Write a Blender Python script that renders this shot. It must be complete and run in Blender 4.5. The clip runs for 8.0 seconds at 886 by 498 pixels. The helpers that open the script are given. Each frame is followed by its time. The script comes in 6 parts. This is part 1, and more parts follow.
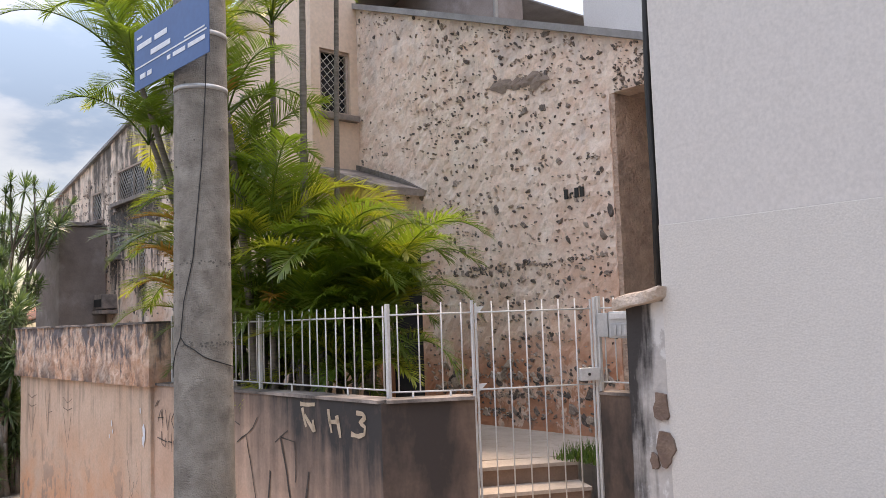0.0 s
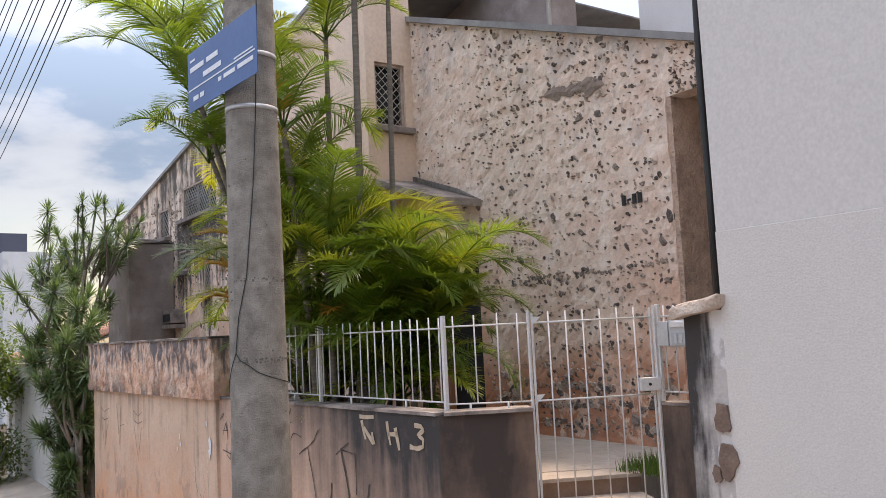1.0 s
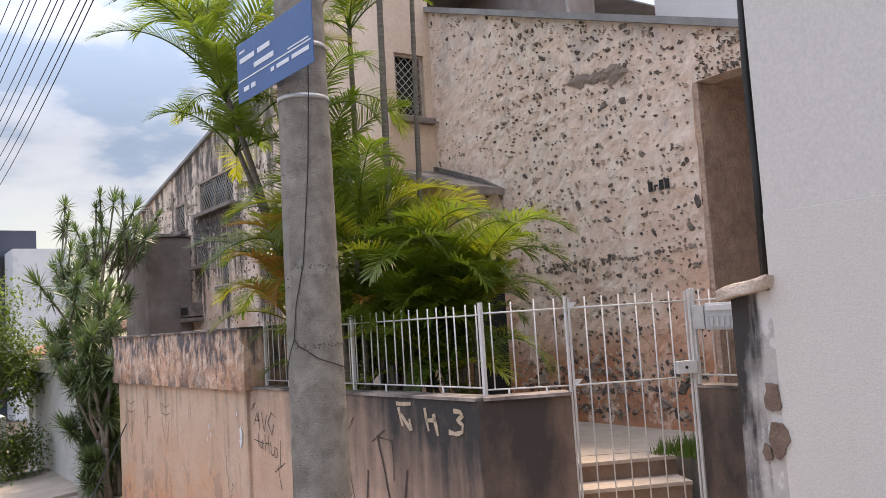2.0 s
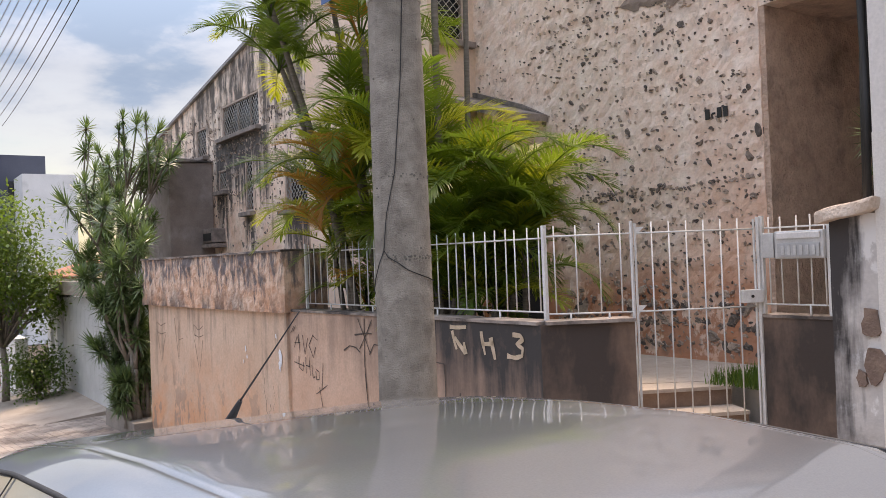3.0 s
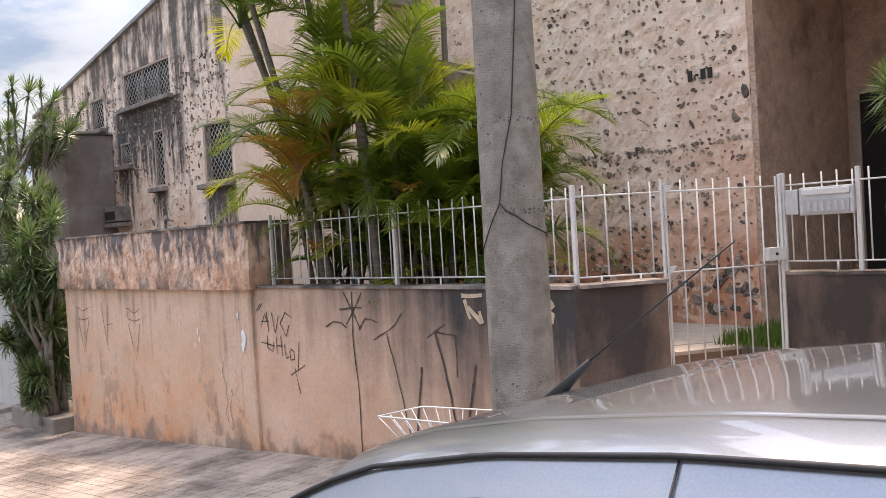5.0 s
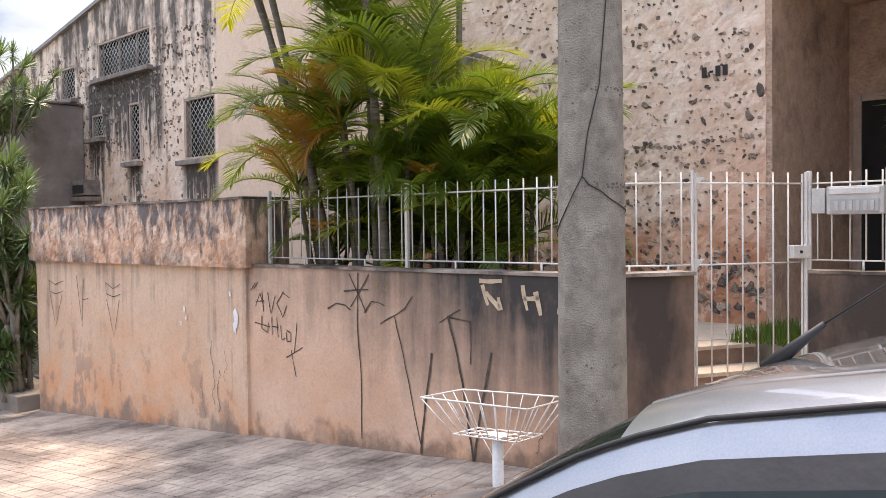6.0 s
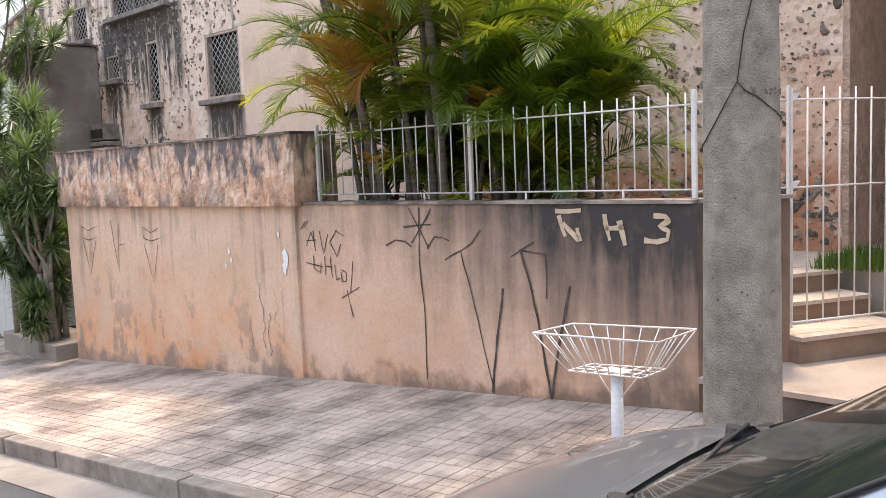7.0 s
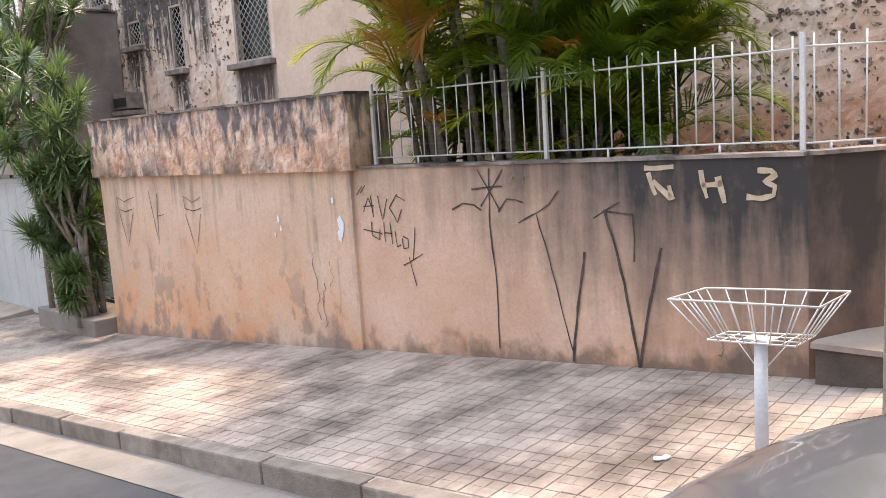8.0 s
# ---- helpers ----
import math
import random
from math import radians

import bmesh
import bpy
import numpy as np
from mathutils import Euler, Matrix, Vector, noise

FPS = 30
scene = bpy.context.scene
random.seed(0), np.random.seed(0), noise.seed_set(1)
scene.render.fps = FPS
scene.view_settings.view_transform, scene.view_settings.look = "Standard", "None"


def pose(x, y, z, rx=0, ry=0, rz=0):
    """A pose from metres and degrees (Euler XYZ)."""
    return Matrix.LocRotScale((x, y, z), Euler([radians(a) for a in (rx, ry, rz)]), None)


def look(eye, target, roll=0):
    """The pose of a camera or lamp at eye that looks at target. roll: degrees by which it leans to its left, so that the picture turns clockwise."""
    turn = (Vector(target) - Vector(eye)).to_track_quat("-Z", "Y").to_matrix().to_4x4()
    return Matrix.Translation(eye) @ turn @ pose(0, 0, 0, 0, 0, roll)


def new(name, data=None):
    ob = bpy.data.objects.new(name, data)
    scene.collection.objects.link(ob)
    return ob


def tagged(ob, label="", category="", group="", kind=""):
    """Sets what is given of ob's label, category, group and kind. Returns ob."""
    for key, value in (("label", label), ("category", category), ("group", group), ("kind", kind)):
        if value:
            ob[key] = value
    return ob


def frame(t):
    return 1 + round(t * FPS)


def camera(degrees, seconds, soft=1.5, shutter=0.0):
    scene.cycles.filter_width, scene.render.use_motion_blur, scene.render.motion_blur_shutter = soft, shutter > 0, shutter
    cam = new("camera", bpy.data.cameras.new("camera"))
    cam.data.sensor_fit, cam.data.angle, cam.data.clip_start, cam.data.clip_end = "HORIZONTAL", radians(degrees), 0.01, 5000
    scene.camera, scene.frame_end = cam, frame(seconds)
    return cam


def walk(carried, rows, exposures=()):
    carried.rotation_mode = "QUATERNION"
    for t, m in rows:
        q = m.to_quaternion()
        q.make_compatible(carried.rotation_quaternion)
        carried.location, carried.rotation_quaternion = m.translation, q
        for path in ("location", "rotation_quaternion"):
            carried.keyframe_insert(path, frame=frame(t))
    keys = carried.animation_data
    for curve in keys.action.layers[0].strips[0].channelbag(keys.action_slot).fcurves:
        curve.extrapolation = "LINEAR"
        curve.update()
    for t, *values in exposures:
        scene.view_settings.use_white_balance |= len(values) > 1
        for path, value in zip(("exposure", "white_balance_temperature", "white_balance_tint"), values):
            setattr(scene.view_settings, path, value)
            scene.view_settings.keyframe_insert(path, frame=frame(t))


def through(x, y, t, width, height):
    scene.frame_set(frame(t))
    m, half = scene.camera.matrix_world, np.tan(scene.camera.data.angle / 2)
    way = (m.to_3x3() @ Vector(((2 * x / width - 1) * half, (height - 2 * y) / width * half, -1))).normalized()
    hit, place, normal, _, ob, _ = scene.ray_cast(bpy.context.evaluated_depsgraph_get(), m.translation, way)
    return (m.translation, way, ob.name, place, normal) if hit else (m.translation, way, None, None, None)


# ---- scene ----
cam = camera(55.7, 8.0, soft=0.6)
# seconds, eye (x, y, z), yaw, pitch, roll
ROWS = [
    (0.0, 0.0, 0.0, 2.153, -39.34, 4.67, 1.96),
    (0.5, 0.04, -0.028, 2.165, -35.76, 4.92, 2.49),
    (1.0, 0.062, -0.024, 2.173, -34.98, 5.43, 2.85),
    (1.2, 0.062, -0.024, 2.173, -34.98, 5.43, 2.85),
    (2.5, -0.382, 0.246, 2.105, -34.46, 3.83, 3.73),
    (3.0, -0.472, 0.481, 2.051, -34.48, 0.62, 2.22),
    (3.5, -0.625, 0.717, 2.029, -34.38, -0.74, 0.62),
    (3.8, -0.8, 0.875, 2.035, -39.48, -1.17, 0.7),
    (4.0, -0.876, 0.936, 2.019, -41.41, -1.78, 1.07),
    (4.5, -0.992, 1.194, 1.987, -41.42, -2.17, 1.14),
    (4.7, -1.018, 1.338, 1.998, -41.8, -2.03, 3.2),
    (5.8, -1.4, 1.985, 1.91, -47.27, 0.57, 1.0),
    (6.0, -1.371, 2.07, 1.891, -46.71, -1.53, 0.72),
    (6.5, -1.39, 2.397, 1.86, -46.76, -3.59, 2.37),
    (7.0, -1.482, 2.693, 1.816, -46.58, -5.55, 2.24),
    (7.5, -1.596, 3.001, 1.812, -46.41, -7.42, 2.89),
    (8.0, -1.586, 3.332, 1.79, -46.3, -7.88, 3.53),
]
walk(cam, [(t, pose(x, y, z, 90 + pitch, roll, yaw)) for t, x, y, z, yaw, pitch, roll in ROWS],
     exposures=[(0.0, 1.52, 9000, 21), (1.2, 1.44, 8900, 21), (2.5, 1.46, 9000, 22), (4.0, 1.48, 9200, 22), (6.0, 1.84, 9200, 21), (7.0, 1.92, 9000, 20), (8.0, 1.88, 9000, 20)])

# ---------------------------------------------------------------- light
SUN_DIR = Vector((0.50, 0.28, 1.60)).normalized()      # from the ground towards the sun
world = bpy.data.worlds.new("world")
scene.world = world
world.use_nodes = True
wn = world.node_tree.nodes
wl = world.node_tree.links
for n in list(wn):
    wn.remove(n)
w_out = wn.new("ShaderNodeOutputWorld")
w_bg = wn.new("ShaderNodeBackground")
w_sky = wn.new("ShaderNodeTexSky")
w_sky.sky_type = "NISHITA"
w_sky.sun_disc = False
w_sky.sun_elevation = math.asin(SUN_DIR.z)
w_sky.sun_rotation = math.atan2(SUN_DIR.x, SUN_DIR.y)
w_co = wn.new("ShaderNodeTexCoord")
w_map = wn.new("ShaderNodeMapping")
w_map.inputs["Scale"].default_value = (1.0, 1.0, 2.6)
w_noise = wn.new("ShaderNodeTexNoise")
w_noise.inputs["Scale"].default_value = 2.3
w_noise.inputs["Detail"].default_value = 9
w_noise.inputs["Roughness"].default_value = 0.55
w_ramp = wn.new("ShaderNodeValToRGB")
w_ramp.color_ramp.elements[0].position = 0.45
w_ramp.color_ramp.elements[1].position = 0.60
w_ramp2 = wn.new("ShaderNodeValToRGB")
w_ramp2.color_ramp.elements[0].position = 0.41
w_ramp2.color_ramp.elements[0].color = (6.6, 7.2, 8.0, 1)
w_ramp2.color_ramp.elements[1].position = 0.58
w_ramp2.color_ramp.elements[1].color = (1.7, 2.8, 4.6, 1)
wl.new(w_noise.outputs["Fac"], w_ramp2.inputs["Fac"])
w_mix = wn.new("ShaderNodeMix")
w_mix.data_type = "RGBA"
w_mix.inputs["B"].default_value = (9.0, 9.3, 9.9, 1)
wl.new(w_co.outputs["Generated"], w_map.inputs["Vector"])
wl.new(w_map.outputs["Vector"], w_noise.inputs["Vector"])
wl.new(w_noise.outputs["Fac"], w_ramp.inputs["Fac"])
wl.new(w_ramp.outputs["Color"], w_mix.inputs["Factor"])
wl.new(w_sky.outputs["Color"], w_mix.inputs["A"])
wl.new(w_ramp2.outputs["Color"], w_mix.inputs["B"])
# an overcast sky is brighter overhead than at the horizon
w_sep = wn.new("ShaderNodeSeparateXYZ")
w_rise = wn.new("ShaderNodeMapRange")
w_rise.inputs["From Min"].default_value = 0.22
w_rise.inputs["To Min"].default_value, w_rise.inputs["To Max"].default_value = 0.66, 3.2
w_dome = wn.new("ShaderNodeVectorMath")
w_dome.operation = "SCALE"
wl.new(w_co.outputs["Generated"], w_sep.inputs["Vector"])
wl.new(w_sep.outputs["Z"], w_rise.inputs["Value"])
wl.new(w_mix.outputs["Result"], w_dome.inputs["Vector"])
wl.new(w_rise.outputs["Result"], w_dome.inputs["Scale"])
wl.new(w_dome.outputs["Vector"], w_bg.inputs["Color"])
wl.new(w_bg.outputs["Background"], w_out.inputs["Surface"])
w_bg.inputs["Strength"].default_value = 0.10
sun = new("sun", bpy.data.lights.new("sun", "SUN"))
sun.data.energy = 1.05
sun.data.angle = radians(9)
sun.data.color = (1.0, 0.95, 0.87)
sun.matrix_world = look(SUN_DIR * 30, (0, 0, 0))


# ---------------------------------------------------------------- materials
def surface(name, a, b, rough=0.85, scale=4.0, fine=60.0, bump=0.15, stain=None, stain_scale=1.2,
            stain_at=(0.55, 0.7), metal=0.0, spread=0.0, stretch=(1, 1, 1), bump_dist=0.01, spec=0.5, world_space=False):
    """Two colours over a broad noise, fine grain, an optional stain, a bump from both."""
    m = bpy.data.materials.new(name)
    m.use_nodes = True
    t = m.node_tree
    N, L = t.nodes, t.links
    bsdf = N["Principled BSDF"]
    bsdf.inputs["Roughness"].default_value = rough
    bsdf.inputs["Metallic"].default_value = metal
    bsdf.inputs["Specular IOR Level"].default_value = spec
    co = N.new("ShaderNodeTexCoord")
    mp = N.new("ShaderNodeMapping")
    mp.inputs["Scale"].default_value = stretch
    geo = N.new("ShaderNodeNewGeometry")
    L.new(geo.outputs["Position"] if world_space else co.outputs["Object"], mp.inputs["Vector"])
    n1 = N.new("ShaderNodeTexNoise")
    n1.inputs["Scale"].default_value = scale
    n1.inputs["Detail"].default_value = 6
    n1.inputs["Roughness"].default_value = 0.6
    n2 = N.new("ShaderNodeTexNoise")
    n2.inputs["Scale"].default_value = fine
    n2.inputs["Detail"].default_value = 4
    L.new(mp.outputs["Vector"], n1.inputs["Vector"])
    L.new(mp.outputs["Vector"], n2.inputs["Vector"])
    r1 = N.new("ShaderNodeValToRGB")
    r1.color_ramp.elements[0].position, r1.color_ramp.elements[1].position = 0.3, 0.7
    r1.color_ramp.elements[0].color, r1.color_ramp.elements[1].color = (*a, 1), (*b, 1)
    L.new(n1.outputs["Fac"], r1.inputs["Fac"])
    hue = N.new("ShaderNodeHueSaturation")
    mth = N.new("ShaderNodeMapRange")
    mth.inputs["To Min"].default_value, mth.inputs["To Max"].default_value = 0.82, 1.18
    L.new(n2.outputs["Fac"], mth.inputs["Value"])
    L.new(mth.outputs["Result"], hue.inputs["Value"])
    L.new(r1.outputs["Color"], hue.inputs["Color"])
    col = hue.outputs["Color"]
    if spread:
        info = N.new("ShaderNodeObjectInfo")
        h2 = N.new("ShaderNodeHueSaturation")
        mr = N.new("ShaderNodeMapRange")
        mr.inputs["To Min"].default_value, mr.inputs["To Max"].default_value = 1 - spread, 1 + spread
        L.new(info.outputs["Random"], mr.inputs["Value"])
        L.new(mr.outputs["Result"], h2.inputs["Value"])
        L.new(col, h2.inputs["Color"])
        col = h2.outputs["Color"]
    if stain:
        n3 = N.new("ShaderNodeTexNoise")
        n3.inputs["Scale"].default_value = stain_scale
        n3.inputs["Detail"].default_value = 8
        n3.inputs["Roughness"].default_value = 0.65
        L.new(mp.outputs["Vector"], n3.inputs["Vector"])
        r3 = N.new("ShaderNodeMapRange")
        r3.inputs["From Min"].default_value, r3.inputs["From Max"].default_value = stain_at
        L.new(n3.outputs["Fac"], r3.inputs["Value"])
        mx = N.new("ShaderNodeMix")
        mx.data_type = "RGBA"
        mx.inputs["B"].default_value = (*stain, 1)
        L.new(r3.outputs["Result"], mx.inputs["Factor"])
        L.new(col, mx.inputs["A"])
        col = mx.outputs["Result"]
    L.new(col, bsdf.inputs["Base Color"])
    if bump:
        bp = N.new("ShaderNodeBump")
        bp.inputs["Strength"].default_value = bump
        bp.inputs["Distance"].default_value = bump_dist
        ad = N.new("ShaderNodeMath")
        ad.operation = "ADD"
        L.new(n1.outputs["Fac"], ad.inputs[0])
        L.new(n2.outputs["Fac"], ad.inputs[1])
        L.new(ad.outputs["Value"], bp.inputs["Height"])
        L.new(bp.outputs["Normal"], bsdf.inputs["Normal"])
    return m


# ---------------------------------------------------------------- mesh helpers
def box(bm, x0, y0, z0, x1, y1, z1, bevel=0.0):
    vs = [bm.verts.new((x, y, z)) for x in (x0, x1) for y in (y0, y1) for z in (z0, z1)]
    fs = [bm.faces.new([vs[i] for i in f]) for f in
          ((0, 1, 3, 2), (4, 6, 7, 5), (0, 4, 5, 1), (2, 3, 7, 6), (0, 2, 6, 4), (1, 5, 7, 3))]
    if bevel:
        es = list({e for f in fs for e in f.edges})
        bmesh.ops.bevel(bm, geom=es, offset=bevel, segments=2, affect="EDGES", profile=0.6)
    return bm


def boxm(*a, bevel=0.0):
    return box(bmesh.new(), *a, bevel=bevel)


def prism(bm, pts, axis, a, b):
    """A polygon (two coordinates of the other axes, in order) drawn out along an axis from a to b."""
    def at(p, v):
        if axis == "x":
            return (v, p[0], p[1])
        if axis == "y":
            return (p[0], v, p[1])
        return (p[0], p[1], v)
    lo = [bm.verts.new(at(p, a)) for p in pts]
    hi = [bm.verts.new(at(p, b)) for p in pts]
    n = len(pts)
    bm.faces.new(lo[::-1])
    bm.faces.new(hi)
    for i in range(n):
        bm.faces.new((lo[i], lo[(i + 1) % n], hi[(i + 1) % n], hi[i]))
    bmesh.ops.recalc_face_normals(bm, faces=bm.faces)
    return bm


def rod(bm, p, q, r, r2=None, sides=6):
    p, q = Vector(p), Vector(q)
    d = (q - p).normalized()
    u = d.orthogonal().normalized()
    v = d.cross(u)
    r2 = r if r2 is None else r2
    A = [bm.verts.new(p + (u * math.cos(k * 2 * math.pi / sides) + v * math.sin(k * 2 * math.pi / sides)) * r) for k in range(sides)]
    B = [bm.verts.new(q + (u * math.cos(k * 2 * math.pi / sides) + v * math.sin(k * 2 * math.pi / sides)) * r2) for k in range(sides)]
    for k in range(sides):
        bm.faces.new((A[k], A[(k + 1) % sides], B[(k + 1) % sides], B[k])).smooth = True
    bm.faces.new(A[::-1])
    bm.faces.new(B)
    return bm


def tube(bm, pts, r, sides=6):
    """A round bar along a line of points; r a number or one a point."""
    pts = [Vector(p) for p in pts]
    rs = r if isinstance(r, (list, tuple)) else [r] * len(pts)
    rings = []
    u = None
    for i, p in enumerate(pts):
        d = (pts[min(i + 1, len(pts) - 1)] - pts[max(i - 1, 0)]).normalized()
        u = d.orthogonal().normalized() if u is None else (u - d * u.dot(d)).normalized()
        v = d.cross(u)
        rings.append([bm.verts.new(p + (u * math.cos(k * 2 * math.pi / sides) + v * math.sin(k * 2 * math.pi / sides)) * rs[i]) for k in range(sides)])
    for a, b in zip(rings, rings[1:]):
        for k in range(sides):
            bm.faces.new((a[k], a[(k + 1) % sides], b[(k + 1) % sides], b[k])).smooth = True
    bm.faces.new(rings[0][::-1])
    bm.faces.new(rings[-1])
    return bm


def part(name, bm, material, parent=None, label="", smooth=False):
    me = bpy.data.meshes.new(name)
    bm.to_mesh(me)
    bm.free()
    me.materials.append(material)
    if smooth:
        for p in me.polygons:
            p.use_smooth = True
    ob = new(name, me)
    if parent is not None:
        ob.parent = parent
    if label:
        tagged(ob, label)
    return ob


def thing(name, label, category, at=None, group="", kind=""):
    ob = new(name)
    ob.empty_display_size = 0.1
    if at is not None:
        ob.matrix_basis = at
    return tagged(ob, label, category, group, kind)


KERB, WALL, PLANTER = 1.15, 3.59, 3.49     # lines along the street, measured where it passes y = 7.3


def along(line, y):
    """x of a line of the street at y: the street runs a few degrees off the house."""
    return line - 0.058 * (y - 7.3)


def ground_z(x, y):
    """Height of the pavement, falling along the street and towards the kerb."""
    if y > 14:
        z = 0.50 - 0.076 * 14 - 0.03 * (min(y, 60) - 14)
    elif y > 5:
        z = 0.50 - 0.076 * y
    else:
        z = 0.12 + 0.13 * (5 - max(y, -8))
    return z - 0.03 * (along(WALL, y) - x)


def road_z(x, y):
    """Height of the carriageway: the gutter lies one kerb below the pavement, the crown a little higher."""
    k = along(KERB, y)
    d = k - x
    return ground_z(k, y) - 0.15 + 0.03 * min(d, 4.0) - 0.03 * max(min(d, 8.0) - 4.0, 0)




def plaster(name, a, b, mould, low, high, along_y=None, ragged=0.9, tint=None, tint_low=0.0, tint_high=0.0,
            bump=0.4, rough=0.9, streak=(5.0, 5.0, 0.55), fade=1.0, peel=None, peel_z=(0.0, 0.0), damp=None, scale=1.6, soft=(-0.05, 0.75), scab_at=0.55, speckle=0.0, runs=(), blots=None):
    """Old lime paint with runs of black mould that come down from the coping between two heights, a rusty damp band,
    and scabs where the paint has come off."""
    m = surface(name, a, b, rough=rough, scale=scale, fine=38, bump=bump, bump_dist=0.006, world_space=True)
    t = m.node_tree
    N, L = t.nodes, t.links
    bsdf = N["Principled BSDF"]
    col = bsdf.inputs["Base Color"].links[0].from_socket
    geo = N.new("ShaderNodeNewGeometry")
    xyz = N.new("ShaderNodeSeparateXYZ")
    L.new(geo.outputs["Position"], xyz.inputs["Vector"])

    def noise_of(scale, stretch, detail=7):
        mp = N.new("ShaderNodeMapping")
        mp.inputs["Scale"].default_value = stretch
        L.new(geo.outputs["Position"], mp.inputs["Vector"])
        n = N.new("ShaderNodeTexNoise")
        n.inputs["Scale"].default_value = scale
        n.inputs["Detail"].default_value = detail
        n.inputs["Roughness"].default_value = 0.62
        L.new(mp.outputs["Vector"], n.inputs["Vector"])
        return n.outputs["Fac"]

    def ranged(v, f0, f1, t0=0.0, t1=1.0):
        r = N.new("ShaderNodeMapRange")
        r.inputs["From Min"].default_value, r.inputs["From Max"].default_value = f0, f1
        r.inputs["To Min"].default_value, r.inputs["To Max"].default_value = t0, t1
        L.new(v, r.inputs["Value"])
        return r.outputs["Result"]

    def calc(op, u, v):
        k = N.new("ShaderNodeMath")
        k.operation = op
        for i, w in enumerate((u, v)):
            if isinstance(w, (int, float)):
                k.inputs[i].default_value = w
            else:
                L.new(w, k.inputs[i])
        return k.outputs["Value"]

    def blend(fac, under, over):
        x = N.new("ShaderNodeMix")
        x.data_type = "RGBA"
        L.new(fac, x.inputs["Factor"])
        L.new(under, x.inputs["A"])
        x.inputs["B"].default_value = (*over, 1)
        return x.outputs["Result"]

    if tint:
        band = calc("MULTIPLY", ranged(xyz.outputs["Z"], tint_high, tint_low), ranged(noise_of(1.3, (1, 1, 1)), 0.40, 0.60))
        col = blend(calc("MULTIPLY", band, 0.75), col, tint)
    if peel:
        scab = calc("MULTIPLY", ranged(noise_of(2.6, (1, 1, 0.7), 9), scab_at, scab_at + 0.025), ranged(xyz.outputs["Z"], peel_z[1], peel_z[0]))
        col = blend(calc("MULTIPLY", scab, 0.8), col, peel)
    if damp:
        foot = calc("ADD", xyz.outputs["Z"], calc("MULTIPLY", xyz.outputs["Y"], 0.076))
        edge = calc("ADD", ranged(foot, 0.50, 0.95, 0.55, -0.7), calc("MULTIPLY", calc("SUBTRACT", noise_of(3.1, (1, 1, 0.8), 9), 0.5), 3.2))
        col = blend(calc("MULTIPLY", ranged(edge, 0.0, 0.6), 0.72), col, damp)
    rise = ranged(xyz.outputs["Z"], low, high, -0.75, 0.62)
    drips = calc("MULTIPLY", calc("SUBTRACT", noise_of(1.0, streak), 0.5), 2.6 * ragged)
    blot = calc("MULTIPLY", calc("SUBTRACT", noise_of(2.2, (1, 1, 1)), 0.5), 1.3 * ragged)
    amount = calc("ADD", calc("ADD", rise, drips), blot)
    if along_y:
        amount = calc("ADD", amount, ranged(xyz.outputs["Y"], along_y[0], along_y[1], along_y[2], along_y[3]))
    k = calc("MULTIPLY", ranged(amount, *soft), fade)
    col = blend(k, col, mould)
    for y0, y1, z0, z1 in runs:
        inside = calc("MULTIPLY", ranged(xyz.outputs["Y"], y0 - 0.12, y0 + 0.06), ranged(xyz.outputs["Y"], y1 + 0.12, y1 - 0.06))
        below = calc("MULTIPLY", ranged(xyz.outputs["Z"], z0 - 0.0, z1), ranged(xyz.outputs["Z"], z1 + 0.02, z1))
        wet = ranged(calc("ADD", calc("MULTIPLY", below, 0.9), calc("MULTIPLY", calc("SUBTRACT", noise_of(1.0, (9, 9, 0.7)), 0.5), 3.0)), 0.12, 0.55)
        col = blend(calc("MULTIPLY", calc("MULTIPLY", inside, ranged(below, 0.0, 0.25)), calc("MULTIPLY", wet, 0.95)), col, mould)
    if speckle:
        spots = ranged(noise_of(11.0, (1, 1, 0.8), 5), 0.56, 0.66)
        col = blend(calc("MULTIPLY", spots, speckle), col, tuple(0.45 * v for v in a))
    if blots:
        z0, z1, hue = blots
        rim = calc("MULTIPLY", ranged(calc("ADD", xyz.outputs["Z"], calc("MULTIPLY", noise_of(3.0, (1, 1, 1), 8), 0.25)), z1, z0), ranged(noise_of(1.6, (2, 2, 0.6)), 0.44, 0.56))
        col = blend(calc("MULTIPLY", rim, 0.85), col, hue)
    L.new(col, bsdf.inputs["Base Color"])
    return m


PINK = plaster("salmon_paint", (0.62, 0.39, 0.275), (0.73, 0.49, 0.36), (0.05, 0.045, 0.043), 0.15, 1.55,
               along_y=(8.4, 5.5, -0.50, 0.86), ragged=0.7, soft=(-0.45, 1.0), scab_at=0.60, tint=(0.62, 0.27, 0.12), tint_low=-0.3, tint_high=0.9,
               peel=(0.34, 0.27, 0.22), peel_z=(-0.3, 0.5), bump=0.3, damp=(0.13, 0.085, 0.065), speckle=0.12)
PINK_LEFT = plaster("salmon_paint_worn", (0.60, 0.40, 0.28), (0.70, 0.50, 0.37), (0.12, 0.095, 0.08), -0.2, 2.4, ragged=1.35, streak=(7.0, 7.0, 0.45),
                    tint=(0.74, 0.27, 0.09), tint_low=-0.5, tint_high=1.1, peel=(0.36, 0.26, 0.20), peel_z=(-0.1, 1.0), fade=0.75, bump=0.22, damp=(0.17, 0.14, 0.125), scab_at=0.58, soft=(-0.1, 1.0), speckle=0.15)
